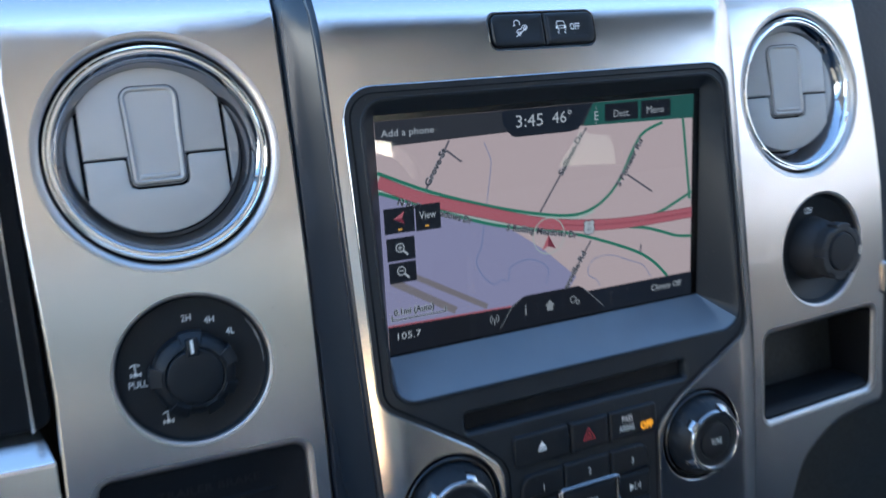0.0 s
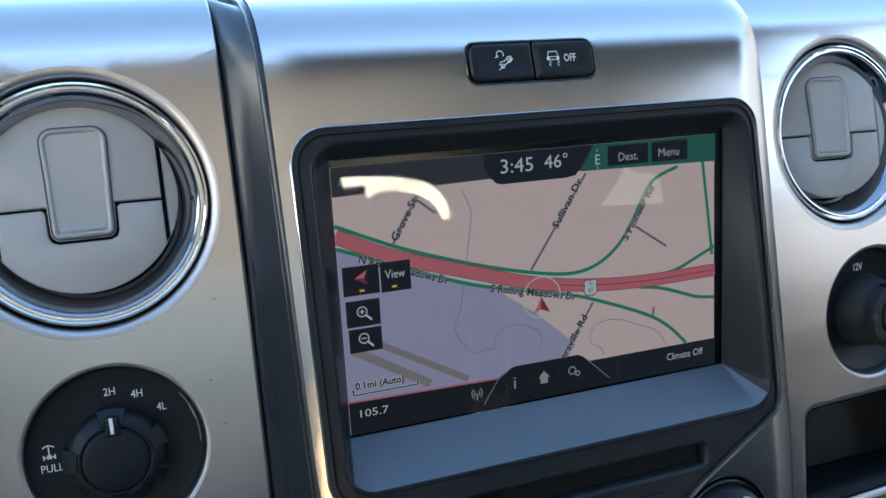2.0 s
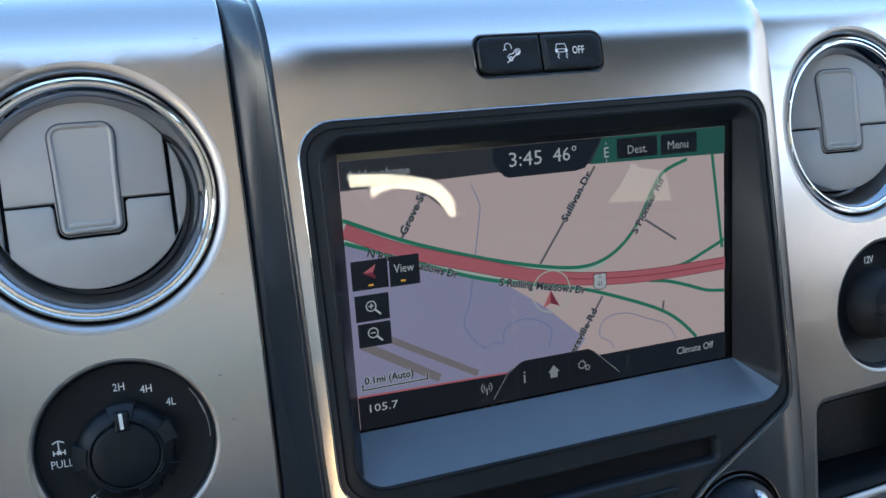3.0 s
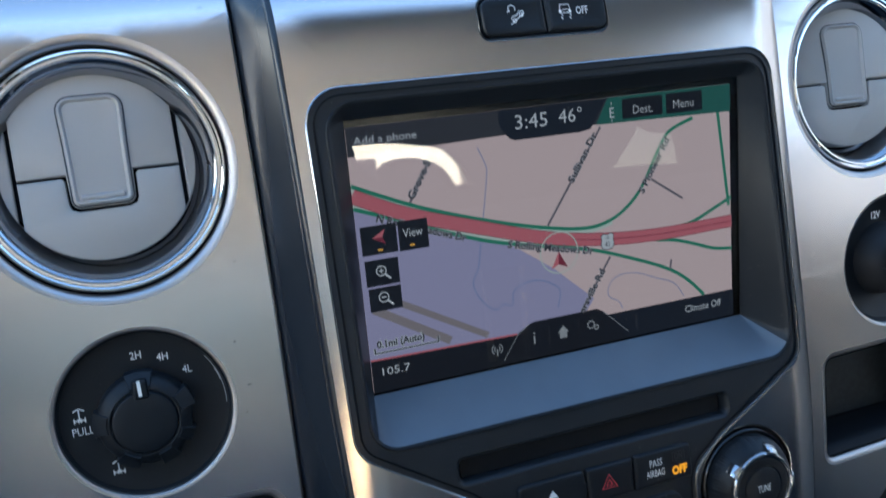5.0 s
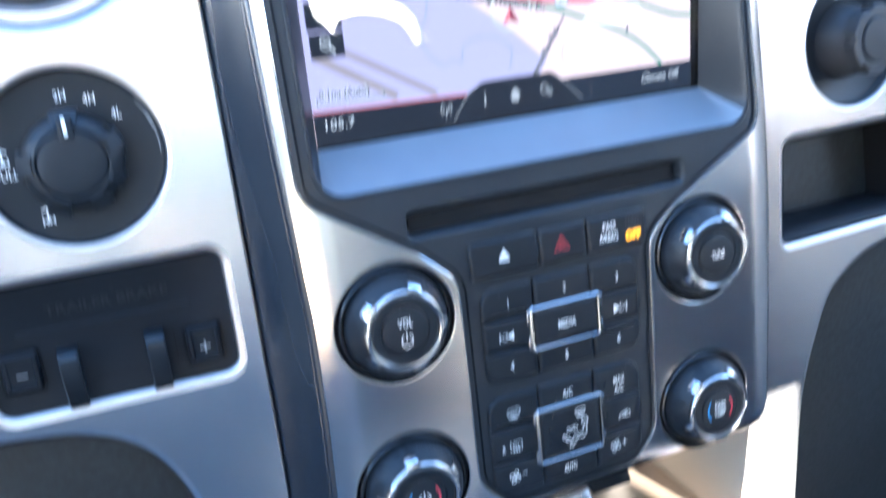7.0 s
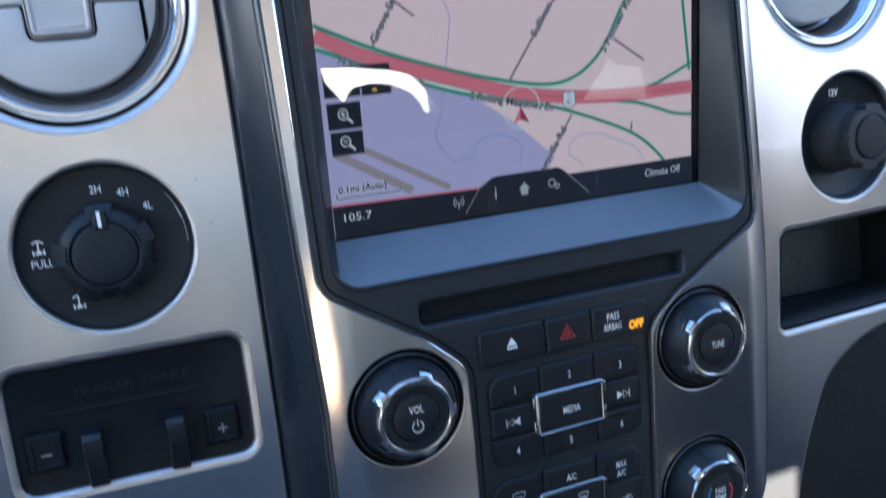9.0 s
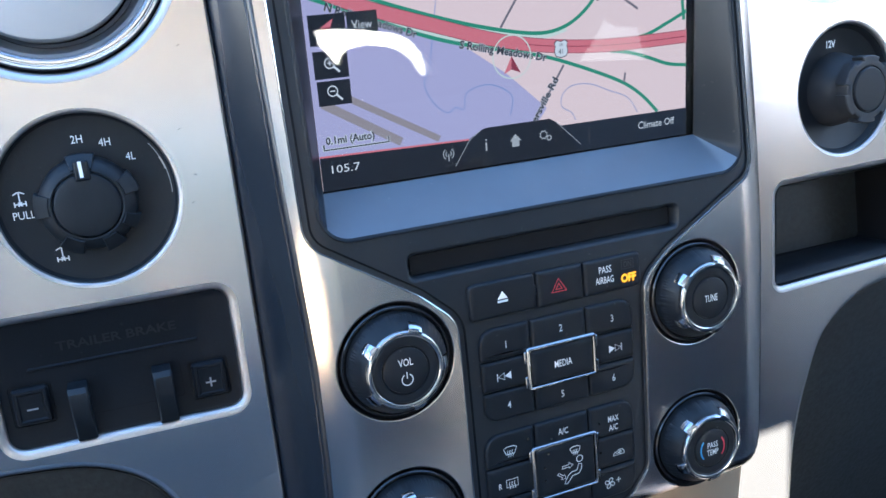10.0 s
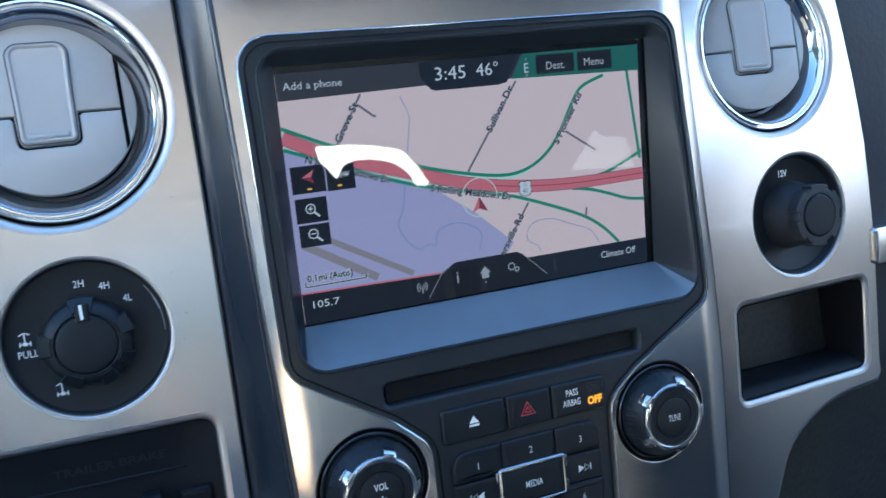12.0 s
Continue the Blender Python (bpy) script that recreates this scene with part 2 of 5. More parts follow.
def part(name, bm, mat, parent, label="", angle=35, flip=True):
    if flip:
        bmesh.ops.recalc_face_normals(bm, faces=bm.faces)
    o = ORG[parent]
    for v in bm.verts:
        v.co = (v.co - o) * MM
    me = bpy.data.meshes.new(name)
    for f in bm.faces:
        f.smooth = len(f.verts) <= 6
    bm.to_mesh(me)
    bm.free()
    me.set_sharp_from_angle(angle=radians(angle))
    me.materials.append(mat)
    ob = new(name, me)
    ob.parent = parent
    ORG[ob] = o
    if label:
        ob["label"] = label
    return ob


def rounded(points, radii, n=7):
    """Closed polygon with each corner rounded."""
    out, c = [], len(points)
    for i, p in enumerate(points):
        r = radii[i] if isinstance(radii, (list, tuple)) else radii
        p0, p, p2 = Vector(points[i - 1]), Vector(p), Vector(points[(i + 1) % c])
        a, b = (p0 - p), (p2 - p)
        la, lb = a.length, b.length
        a, b = a / la, b / lb
        half = math.acos(max(-1, min(1, a.dot(b)))) / 2
        t = min(r / max(math.tan(half), 1e-4), la * 0.49, lb * 0.49)
        if r <= 0 or half > 1.55:
            out.append(tuple(p))
            continue
        rr = t * math.tan(half)
        mid = p + (a + b).normalized() * (rr / math.sin(half))
        s, e = p + a * t - mid, p + b * t - mid
        a0 = math.atan2(s.y, s.x)
        da = (math.atan2(e.y, e.x) - a0 + math.pi) % (2 * math.pi) - math.pi
        for k in range(n + 1):
            out.append((mid.x + rr * math.cos(a0 + da * k / n), mid.y + rr * math.sin(a0 + da * k / n)))
    return out


def rrect(x0, z0, x1, z1, r, n=6):
    return rounded([(x0, z0), (x1, z0), (x1, z1), (x0, z1)], r, n)


def ring(cx, cz, r, n=64, a0=0.0):
    return [(cx + r * math.cos(a0 + 2 * math.pi * k / n), cz + r * math.sin(a0 + 2 * math.pi * k / n)) for k in range(n)]


def area(o):
    return sum(a[0] * b[1] - b[0] * a[1] for a, b in zip(o, o[1:] + o[:1])) / 2


def grown(o, d):
    """The outline moved outwards by d; edges that would turn over shrink to a point."""
    s = 1 if area(o) > 0 else -1
    out, c = [], len(o)
    for i, p in enumerate(o):
        p, a, b = Vector(p), Vector(o[i - 1]), Vector(o[(i + 1) % c])
        e1, e2 = (p - a), (b - p)
        n1, n2 = Vector((e1.y, -e1.x)), Vector((e2.y, -e2.x))
        n1 = n1.normalized() if n1.length > 1e-9 else n2.normalized()
        n2 = n2.normalized() if n2.length > 1e-9 else n1
        m = (n1 + n2)
        m = m.normalized() / max(m.normalized().dot(n1), 0.4) if m.length > 1e-6 else n1
        out.append(p + m * d * s)
    for _ in range(3):
        over = [(out[(i + 1) % c] - out[i]).dot(Vector(o[(i + 1) % c]) - Vector(o[i])) < -1e-9 for i in range(c)]
        if not any(over) or all(over):
            break
        first = over.index(False)
        i = 0
        while i < c:
            k = (first + i) % c
            if not over[k]:
                i += 1
                continue
            run = [k]
            while over[(k + len(run)) % c]:
                run.append((k + len(run)) % c)
            points = run + [(run[-1] + 1) % c]
            mean = sum((out[q] for q in points), Vector((0, 0))) / len(points)
            for q in points:
                out[q] = mean.copy()
            i += len(run)
    return [tuple(p) for p in out]


def spaced(o, step):
    """The outline with extra points on long edges."""
    out = []
    for a, b in zip(o, o[1:] + o[:1]):
        k = max(1, int(math.dist(a, b) / step))
        out += [(a[0] + (b[0] - a[0]) * j / k, a[1] + (b[1] - a[1]) * j / k) for j in range(k)]
    return out


def loft(bm, rings, close=True, cap_first=False, cap_last=False):
    rows = [[bm.verts.new(p) for p in r] for r in rings]
    n = len(rows[0])
    for a, b in zip(rows, rows[1:]):
        for k in range(n if close else n - 1):
            bm.faces.new((a[k], a[(k + 1) % n], b[(k + 1) % n], b[k]))
    if cap_first:
        bm.faces.new(rows[0])
    if cap_last:
        bm.faces.new(rows[-1])
    return bm


def plate(outline, steps, at, cap=True, step=14.0, bm=None):
    """A raised or sunk pad: steps of (inset, height above the surface), the last one closed."""
    bm = bm or bmesh.new()
    o = spaced(outline, step)
    return loft(bm, [[at(x, z, d) for x, z in grown(o, -i)] for i, d in steps], cap_last=cap)


def sheet(outer, holes, at, levels, step=16.0, across=()):
    """A curved face with holes, cut along levels so that it bends."""
    bm = bmesh.new()
    edges = []
    for o in (outer, *holes):
        vs = [bm.verts.new((x, 0, z)) for x, z in spaced(o, step)]
        edges += [bm.edges.new((a, b)) for a, b in zip(vs, vs[1:] + vs[:1])]
    bmesh.ops.triangle_fill(bm, use_beauty=True, use_dissolve=False, edges=edges, normal=(0, -1, 0))
    for z in levels:
        bmesh.ops.bisect_plane(bm, geom=bm.verts[:] + bm.edges[:] + bm.faces[:], plane_co=(0, 0, z), plane_no=(0, 0, 1), dist=0.01)
    for x in across:
        bmesh.ops.bisect_plane(bm, geom=bm.verts[:] + bm.edges[:] + bm.faces[:], plane_co=(x, 0, 0), plane_no=(1, 0, 0), dist=0.01)
    for v in bm.verts:
        v.co = at(v.co.x, v.co.z, 0)
    return bm


def lip(bm, outline, at, r=1.6, deep=8.0, outward=False, step=16.0):
    """A rounded edge that turns from the surface down into a hole (or off an outer edge)."""
    o = spaced(outline, step)
    s = 1 if outward else -1
    steps = [(0, 0)] + [(r * math.sin(a), -0.8 * r * (1 - math.cos(a))) for a in (0.25, 0.5, 0.75, 1.0, 1.3, 1.57)] + [(r, -deep)]
    return loft(bm, [[at(x, z, d) for x, z in grown(o, s * i)] for i, d in steps])


def frame_at(at, x, z):
    c, u = at(x, z), at(x, z + 1)
    up, ex = (u - c).normalized(), (at(x + 1, z) - at(x - 1, z)).normalized()
    out = ex.cross(up)
    return c, ex, up, out if out.y < 0 else -out


def tangent(at, cx, cz):
    """The flat plane that touches the surface at a point, as a surface of its own."""
    c, ex, up, out = frame_at(at, cx, cz)
    return lambda x, z, d=0.0: c + ex * (x - cx) + up * (z - cz) + out * d


def lathe(at, x, z, profile, n=72, wave=None, bm=None):
    """Turned form on the surface: profile of (radius, height)."""
    c, ex, up, out = frame_at(at, x, z)
    bm = bm or bmesh.new()
    rings = []
    for i, (r, d) in enumerate(profile):
        rings.append([c + out * d + (ex * math.cos(a) + up * math.sin(a)) * (r * (wave(a, i) if wave else 1)) for a in (2 * math.pi * k / n for k in range(n))])
    return loft(bm, rings, cap_last=profile[-1][0] <= 10.5)


def wedge(at, x, z, r0, r1, a0, a1, d0, d1, n=6, bm=None, bevel=0.4):
    """A block between two radii and two angles."""
    c, ex, up, out = frame_at(at, x, z)
    bm = bm or bmesh.new()

    def arc(r, d, k=0.0):
        return [c + out * d + (ex * math.cos(a) + up * math.sin(a)) * r for a in (radians(a0 + k + (a1 - a0 - 2 * k) * j / n) for j in range(n + 1))]

    k = math.degrees(bevel / r1)
    low = arc(r0, d0) + arc(r1, d0)[::-1]
    mid = arc(r0, d1 - bevel) + arc(r1, d1 - bevel)[::-1]
    top = arc(r0 + bevel, d1, k) + arc(r1 - bevel, d1, k)[::-1]
    return loft(bm, [low, mid, top], cap_last=True)


def bar(bm, points, w, put, d=0.0, th=0.0, closed=False):
    """A flat stroke of width w along 2D points."""
    n = len(points)
    left, right = [], []
    for i, p in enumerate(points):
        a = Vector(points[i - 1] if (i or closed) else p)
        b = Vector(points[(i + 1) % n] if (i < n - 1 or closed) else p)
        e1, e2 = Vector(p) - a, b - Vector(p)
        e = (e1.normalized() if e1.length > 1e-9 else e2.normalized()) + (e2.normalized() if e2.length > 1e-9 else e1.normalized())
        e = e.normalized() if e.length > 1e-6 else Vector((1, 0))
        nn = Vector((-e.y, e.x)) * w / 2
        left.append(bm.verts.new(put(*(Vector(p) + nn), d)))
        right.append(bm.verts.new(put(*(Vector(p) - nn), d)))
    for i in range(n if closed else n - 1):
        j = (i + 1) % n
        bm.faces.new((left[i], left[j], right[j], right[i]))
    return bm


def fill(bm, points, put, d=0.0):
    bm.faces.new([bm.verts.new(put(x, z, d)) for x, z in points])
    return bm


def smooth_line(pts, k=6):
    out = []
    for i in range(len(pts) - 1):
        p0, p1, p2, p3 = (Vector(pts[max(i - 1, 0)]), Vector(pts[i]), Vector(pts[i + 1]), Vector(pts[min(i + 2, len(pts) - 1)]))
        for j in range(k):
            t = j / k
            out.append(tuple(0.5 * ((2 * p1) + (p2 - p0) * t + (2 * p0 - 5 * p1 + 4 * p2 - p3) * t * t + (3 * p1 - p0 - 3 * p2 + p3) * t ** 3)))
    return out + [tuple(pts[-1])]


GLYPHS = {}


def letters(body, size, squeeze=1.0, bold=0.0):
    """Flat mesh of a text with the built-in font: vertices and faces, centred, cap height = size."""
    key = (body, bold)
    if key not in GLYPHS:
        cu = bpy.data.curves.new("type", "FONT")
        cu.body, cu.size, cu.resolution_u, cu.align_x, cu.offset = body, 1.0, 2, "CENTER", bold
        ob = new("type", cu)
        me = bpy.data.meshes.new_from_object(ob.evaluated_get(bpy.context.evaluated_depsgraph_get()))
        vs, fs = [tuple(v.co) for v in me.vertices], [tuple(p.vertices) for p in me.polygons]
        bpy.data.objects.remove(ob)
        bpy.data.curves.remove(cu)
        bpy.data.meshes.remove(me)
        GLYPHS[key] = vs, fs
    vs, fs = GLYPHS[key]
    k = size / 0.70
    return [(x * k * squeeze, y * k) for x, y, _ in vs], fs


def text(name, body, size, x, z, at, mat, parent, d=0.15, squeeze=0.85, turn=0.0, bold=0.0, label="", width=None):
    vs, fs = letters(body, size, squeeze, bold)
    if width:
        w = max(v[0] for v in vs) - min(v[0] for v in vs)
        vs = [(a * width / w, b) for a, b in vs]
    ca, sa = math.cos(radians(turn)), math.sin(radians(turn))
    bm = bmesh.new()
    made = [bm.verts.new(at(x + a * ca - (b - size / 2) * sa, z + a * sa + (b - size / 2) * ca, d)) for a, b in vs]
    for f in fs:
        try:
            bm.faces.new([made[i] for i in f])
        except ValueError:
            pass
    return part(name, bm, mat, parent, label, flip=False)

# ---- cabin shell (plain, closes the place) ----
def slab(name, lo, hi, mat, label, kind="structure", category="wall"):
    bm = bmesh.new()
    bmesh.ops.create_cube(bm, size=1.0)
    lo, hi = Vector(lo), Vector(hi)
    for v in bm.verts:
        v.co = Vector([lo[i] + (v.co[i] + 0.5) * (hi[i] - lo[i]) for i in range(3)])
    me = bpy.data.meshes.new(name)
    bm.to_mesh(me)
    bm.free()
    me.materials.append(mat)
    return tagged(new(name, me), label, category, kind=kind)


def outline_wall(name, x, thick, pts, mat, label):
    """A wall in the plane x = const from an outline of (y, z)."""
    bm = bmesh.new()
    loft(bm, [[(x, y, z) for y, z in pts], [(x + thick, y, z) for y, z in pts]], cap_first=True, cap_last=True)
    bmesh.ops.recalc_face_normals(bm, faces=bm.faces)
    me = bpy.data.meshes.new(name)
    bm.to_mesh(me)
    bm.free()
    me.materials.append(mat)
    return tagged(new(name, me), label, "wall", kind="structure")


slab("ground", (-60, -60, -0.75), (60, 60, -0.65), ASPHALT, "grey asphalt ground outside the vehicle", category="ground")
# Glow sheet added on the left to brighten the silver.
slab("backdrop", (-14.2, -14, -0.65), (-14, 10, 5.5), SIDEGLOW, "pale glowing backdrop added unseen outside the driver's window", category="backdrop")
slab("underbody", (-0.86, -2.3, -0.65), (0.86, 0.84, -0.004), SEATCLOTH, "plain dark lower body of the vehicle")
slab("floor", (-0.86, -2.3, 0.0), (0.86, 0.8, 0.04), SEATCLOTH, "dark carpeted floor of the vehicle cabin", category="floor")
slab("ceiling", (-0.86, -2.3, 1.52), (0.86, -0.36, 1.56), HEADLINER, "pale grey cloth headliner of the cabin", category="ceiling")
# Two unseen dark panels, added for the dark band mirrored in the stack's top.
slab("roof_shade_left", (-0.06, -0.51, 1.505), (0.299, -0.23, 1.519), ROOFSHADE, "unseen dark panel added for the dark band mirrored in the stack", category="ceiling")
slab("roof_shade_right", (0.30, -0.84, 1.505), (0.84, -0.23, 1.519), ROOFSHADE, "unseen dark panel added to darken the mirrored band on the right", category="ceiling")
# Unseen dark walls, added to cut stray glow and trim the mirrored arc.
slab("wall_behind", (-3.5, -14.2, -0.65), (1.0, -14, 3.4), WALLDARK, "dark wall added unseen to cut glow mirrored in the left panel")
slab("wall_behind_low", (2.6, -14.6, -0.65), (3.95, -14.3, 3.15), WALLDARK, "low dark wall added unseen to trim the mirrored arc")
# Glow sheets added behind; the warm one makes the spot beside the volume knob.
slab("backdrop_rear_glow", (1.01, -14.2, -0.65), (4, -14, 1.9), REARGLOW, "dim glowing backdrop added unseen behind the vehicle", category="backdrop")
slab("backdrop_warm_glow", (-14, -14.2, -0.65), (-3.51, -14, 3.4), WARMGLOW, "warm glowing backdrop added unseen for the glow by the volume knob", category="backdrop")
slab("wall_rear_low", (-0.86, -2.34, 0.0), (0.86, -2.3, 1.04), TAN, "plain rear wall of the cabin below its window")
slab("wall_rear_top", (-0.86, -2.34, 1.52), (0.86, -2.3, 1.56), CLOTH, "pale trim above the rear cabin window")
for side, name in ((-1, "wall_left"), (1, "wall_right")):
    x = 0.86 * side
    top = 1.10 if side < 0 else 1.0
    # Unseen linings; their tones change front to rear for what silver and bezel mirror.
    outline_wall(name + "_door", x, 0.04 * side, [(-0.42, 0.0), (-0.42, top), (-0.7, top), (-0.9, 1.0), (-0.92, 0.0)], SEATMID if side < 0 else CLOTH, "plain front door lining below the window")
    outline_wall(name + "_door_front", x, 0.04 * side, [(0.8, 0.0), (0.8, top), (-0.418, top), (-0.418, 0.0)], SEATLEATHER if side < 0 else CLOTH, "unseen forward part of the door lining, toned for reflections")
    outline_wall(name + "_rear_door", x, 0.04 * side, [(-2.34, 0.0), (-0.92, 0.0), (-0.92, 1.0), (-2.34, 1.0)], TAN if side < 0 else SEATCLOTH, "plain rear door lining below the window")
    outline_wall(name + "_rail", x, 0.04 * side, [(-2.34, 1.49), (-0.35, 1.49), (-0.35, 1.56), (-2.34, 1.56)], CLOTH, "plain roof rail above the side windows")
    outline_wall(name + "_pillar", x, 0.04 * side, [(-1.02, 1.0), (-0.88, 1.0), (-0.90, 1.49), (-1.0, 1.49)], CLOTH, "plain pillar between the side windows")
    outline_wall(name + "_post", x, 0.04 * side, [(-2.34, 1.0), (-2.2, 1.0), (-2.16, 1.49), (-2.34, 1.49)], CLOTH, "plain rear corner post of the cabin")
    outline_wall(name + "_front_post", x, 0.04 * side, [(0.72, 1.0), (0.80, 1.0), (-0.30, 1.56), (-0.38, 1.54)], CLOTH, "plain slanting post beside the windscreen")
# Unseen pane added to dim what the display and right panel mirror.
outline_wall("tint_pane_right", 0.87, 0.004, [(-2.2, 1.0), (-1.02, 1.0), (-1.0, 1.49), (-2.16, 1.49)], TINT, "tinted pane added unseen to dim reflections from the right")
# Unseen wall added to hide bright sky from the right panel.
slab("wall_beside", (7.0, -9.5, -0.65), (7.3, 4.0, 4.2), WALLGREY, "grey wall added unseen to dim the right panel's reflection")
slab("wall_front", (-0.86, 0.8, 0.0), (0.86, 0.84, 1.06), SEATCLOTH, "plain bulkhead ahead of the dashboard")

# ---- dashboard body round the centre panels ----
dash = thing("dashboard", (0, 60, 0), "black pebbled plastic dashboard round the silver centre panels", "dashboard", kind="structure")
for o, d0, d1, mat in (([(224, 118), (900, 118), (900, -140), (243, -143)], -26, -4, PEBBLE), ([(-900, 110), (-222, 110), (-223, -56), (-900, -56)], -40, -9, DULL)):
    part("dash_face", plate(rounded(o, 6, 4), [(0, d0), (0, d1 - 2), (0.6, d1 - 0.6), (2, d1)], on_side, step=30), mat, dash)
bm = bmesh.new()
loft(bm, [[PANEL.inverted() @ Vector((x, y, z)) * 1000 for x, y, z in r] for r in
          ([(-0.86, 0.075, PANEL_Z + 0.098), (0.86, 0.075, PANEL_Z + 0.098)], [(-0.86, 0.14, PANEL_Z + 0.112), (0.86, 0.14, PANEL_Z + 0.112)], [(-0.86, 0.8, PANEL_Z + 0.15), (0.86, 0.8, PANEL_Z + 0.15)], [(-0.86, 0.8, PANEL_Z + 0.11), (0.86, 0.8, PANEL_Z + 0.11)])], close=False)
part("dash_top", bm, PEBBLE, dash, "black soft dash top under the windscreen")
for name, x0, x1 in (("knee_panel", -620, -118), ("glovebox_panel", 118, 800)):
    bm = bmesh.new()
    s = 1 if x0 > 0 else -1
    loft(bm, [[Vector((x, y, z)) for x, y, z in ((x0, 34, -95), (x0, 26, -150), (x0, 34, -260), (x0, 60, -420), (x0, 90, -640))],
              [Vector((x, y, z)) for x, y, z in ((x1, 34, -95), (x1, 26, -150), (x1, 34, -260), (x1, 60, -420), (x1, 90, -640))]], close=False)
    part(name, bm, GRAIN, dash)
bm = plate(rrect(237, -78, 880, -57, 3), [(0, -10), (0, 1), (0.6, 2.2), (2, 2.6)], on_side, step=40)
part("dash_strip", bm, SILVER, dash, "silver horizontal trim strip on the passenger side")
bm = bmesh.new()
prof = [(-56.5, -16), (-57.5, -12.5), (-66.4, -1.6), (-67.4, -0.6), (-69.0, -0.2), (-128, -2), (-129, -3.2), (-129, -16)]
loft(bm, [[on_side(x + (5.0 * min(1.0, -d / 14.0) if x < -300 else -5.0 * min(1.0, -d / 14.0)), z, d) for z, d in prof] for x in (-420, -225.2, -224.2, -223.8)], close=False)
part("column_trim", bm, SILVER, dash, "pale silver trim beside the steering column")
bm = plate(rrect(-230.1, -54, -229.0, 66, 0.4, 3), [(0, -14), (0, -0.8), (0.3, -0.4)], on_side, step=12)
part("seam_line", bm, SILVER, dash, "thin bright seam line")

# ---- side panels ----
VL, VR = (-169.5, 47.0), (174.0, 46.6)
KL, KR = (-168.2, -40.4), (185.0, -42.0)
LEVELS = [-300, -265, -230, -195, -160, -130, -100, -70, -40, -10, 20, 50, 75, 92] + [98 + 3.5 * k for k in range(13)]
BRAKE = rrect(-211, -129, -126.5, -80.5, 6)
POCKET = rrect(138.5, -135.5, 230.0, -83.6, 5)
left_o = [(-118.5, 146), (-118, -336), (-148, -336)] + smooth_line([(-148, -300), (-147.5, -220), (-147.5, -200), (-150, -178), (-158.5, -158), (-170, -145.5), (-187, -137.5), (-208, -134.5), (-219, -134)], 4) + \
    [(-221.5, -130), (-221, -80), (-219.5, -40), (-219.8, -18), (-220.4, 4), (-221, 25), (-221, 77), (-217, 120), (-215, 146)]
right_o = [(113, 146), (112, -236), (113, -245), (112, -336), (143, -336)] + smooth_line([(143, -326), (148.2, -240), (152.6, -211), (159.8, -187), (170.8, -164.2), (194.5, -149), (217, -144.5), (237, -143.5)], 4) + \
    [(239, -140), (238.5, -70), (235.5, -8), (231.5, 30), (227, 67), (221, 110), (218, 146)]
for name, o, vent, knob, slot, label in (("side_panel_left", left_o, VL, KL, BRAKE, "silver satin panel with round vent, drive selector and trailer brake"),
                                         ("side_panel_right", right_o, VR, KR, POCKET, "silver satin panel with round vent, power socket and pocket")):
    side = thing(name, (vent[0], 0, 0), label, "dash panel", "silver side panels", kind="structure")
    holes = [ring(*vent, 46.8, 96), ring(*knob, 32.0 if knob is KL else 33.4, 64), grown(slot, 3.0)]
    bm = sheet(o, holes, on_side, LEVELS)
    part("panel_face", bm, SILVER, side)
    for hole, round_off, deep in zip(holes, (3.4, 1.8, 3.4), (12, 7, 7)):
        part("cutout_rim", lip(bmesh.new(), hole, on_side, round_off, deep, step=8), RIM, side)
    edge = spaced(o, 8)
    roll = [5.0 if z < -133 and (x < -121 or x > 117) and z > -334 else 1.3 for x, z in edge]
    away = [(Vector(q) - Vector(p)) for p, q in zip(edge, grown(edge, 1.0))]
    rows = [(0.0, 0.0)] + [(math.sin(a), math.cos(a) - 1) for a in (0.3, 0.6, 0.9, 1.2, 1.57)]
    bm = bmesh.new()
    loft(bm, [[on_side(p[0] + w.x * r * i, p[1] + w.y * r * i, r * d) for p, w, r in zip(edge, away, roll)] for i, d in rows] + [[on_side(p[0] + w.x * r, p[1] + w.y * r, -r - 12) for p, w, r in zip(edge, away, roll)]])
    part("panel_edge", bm, SILVER, side, "rolled outer edge")

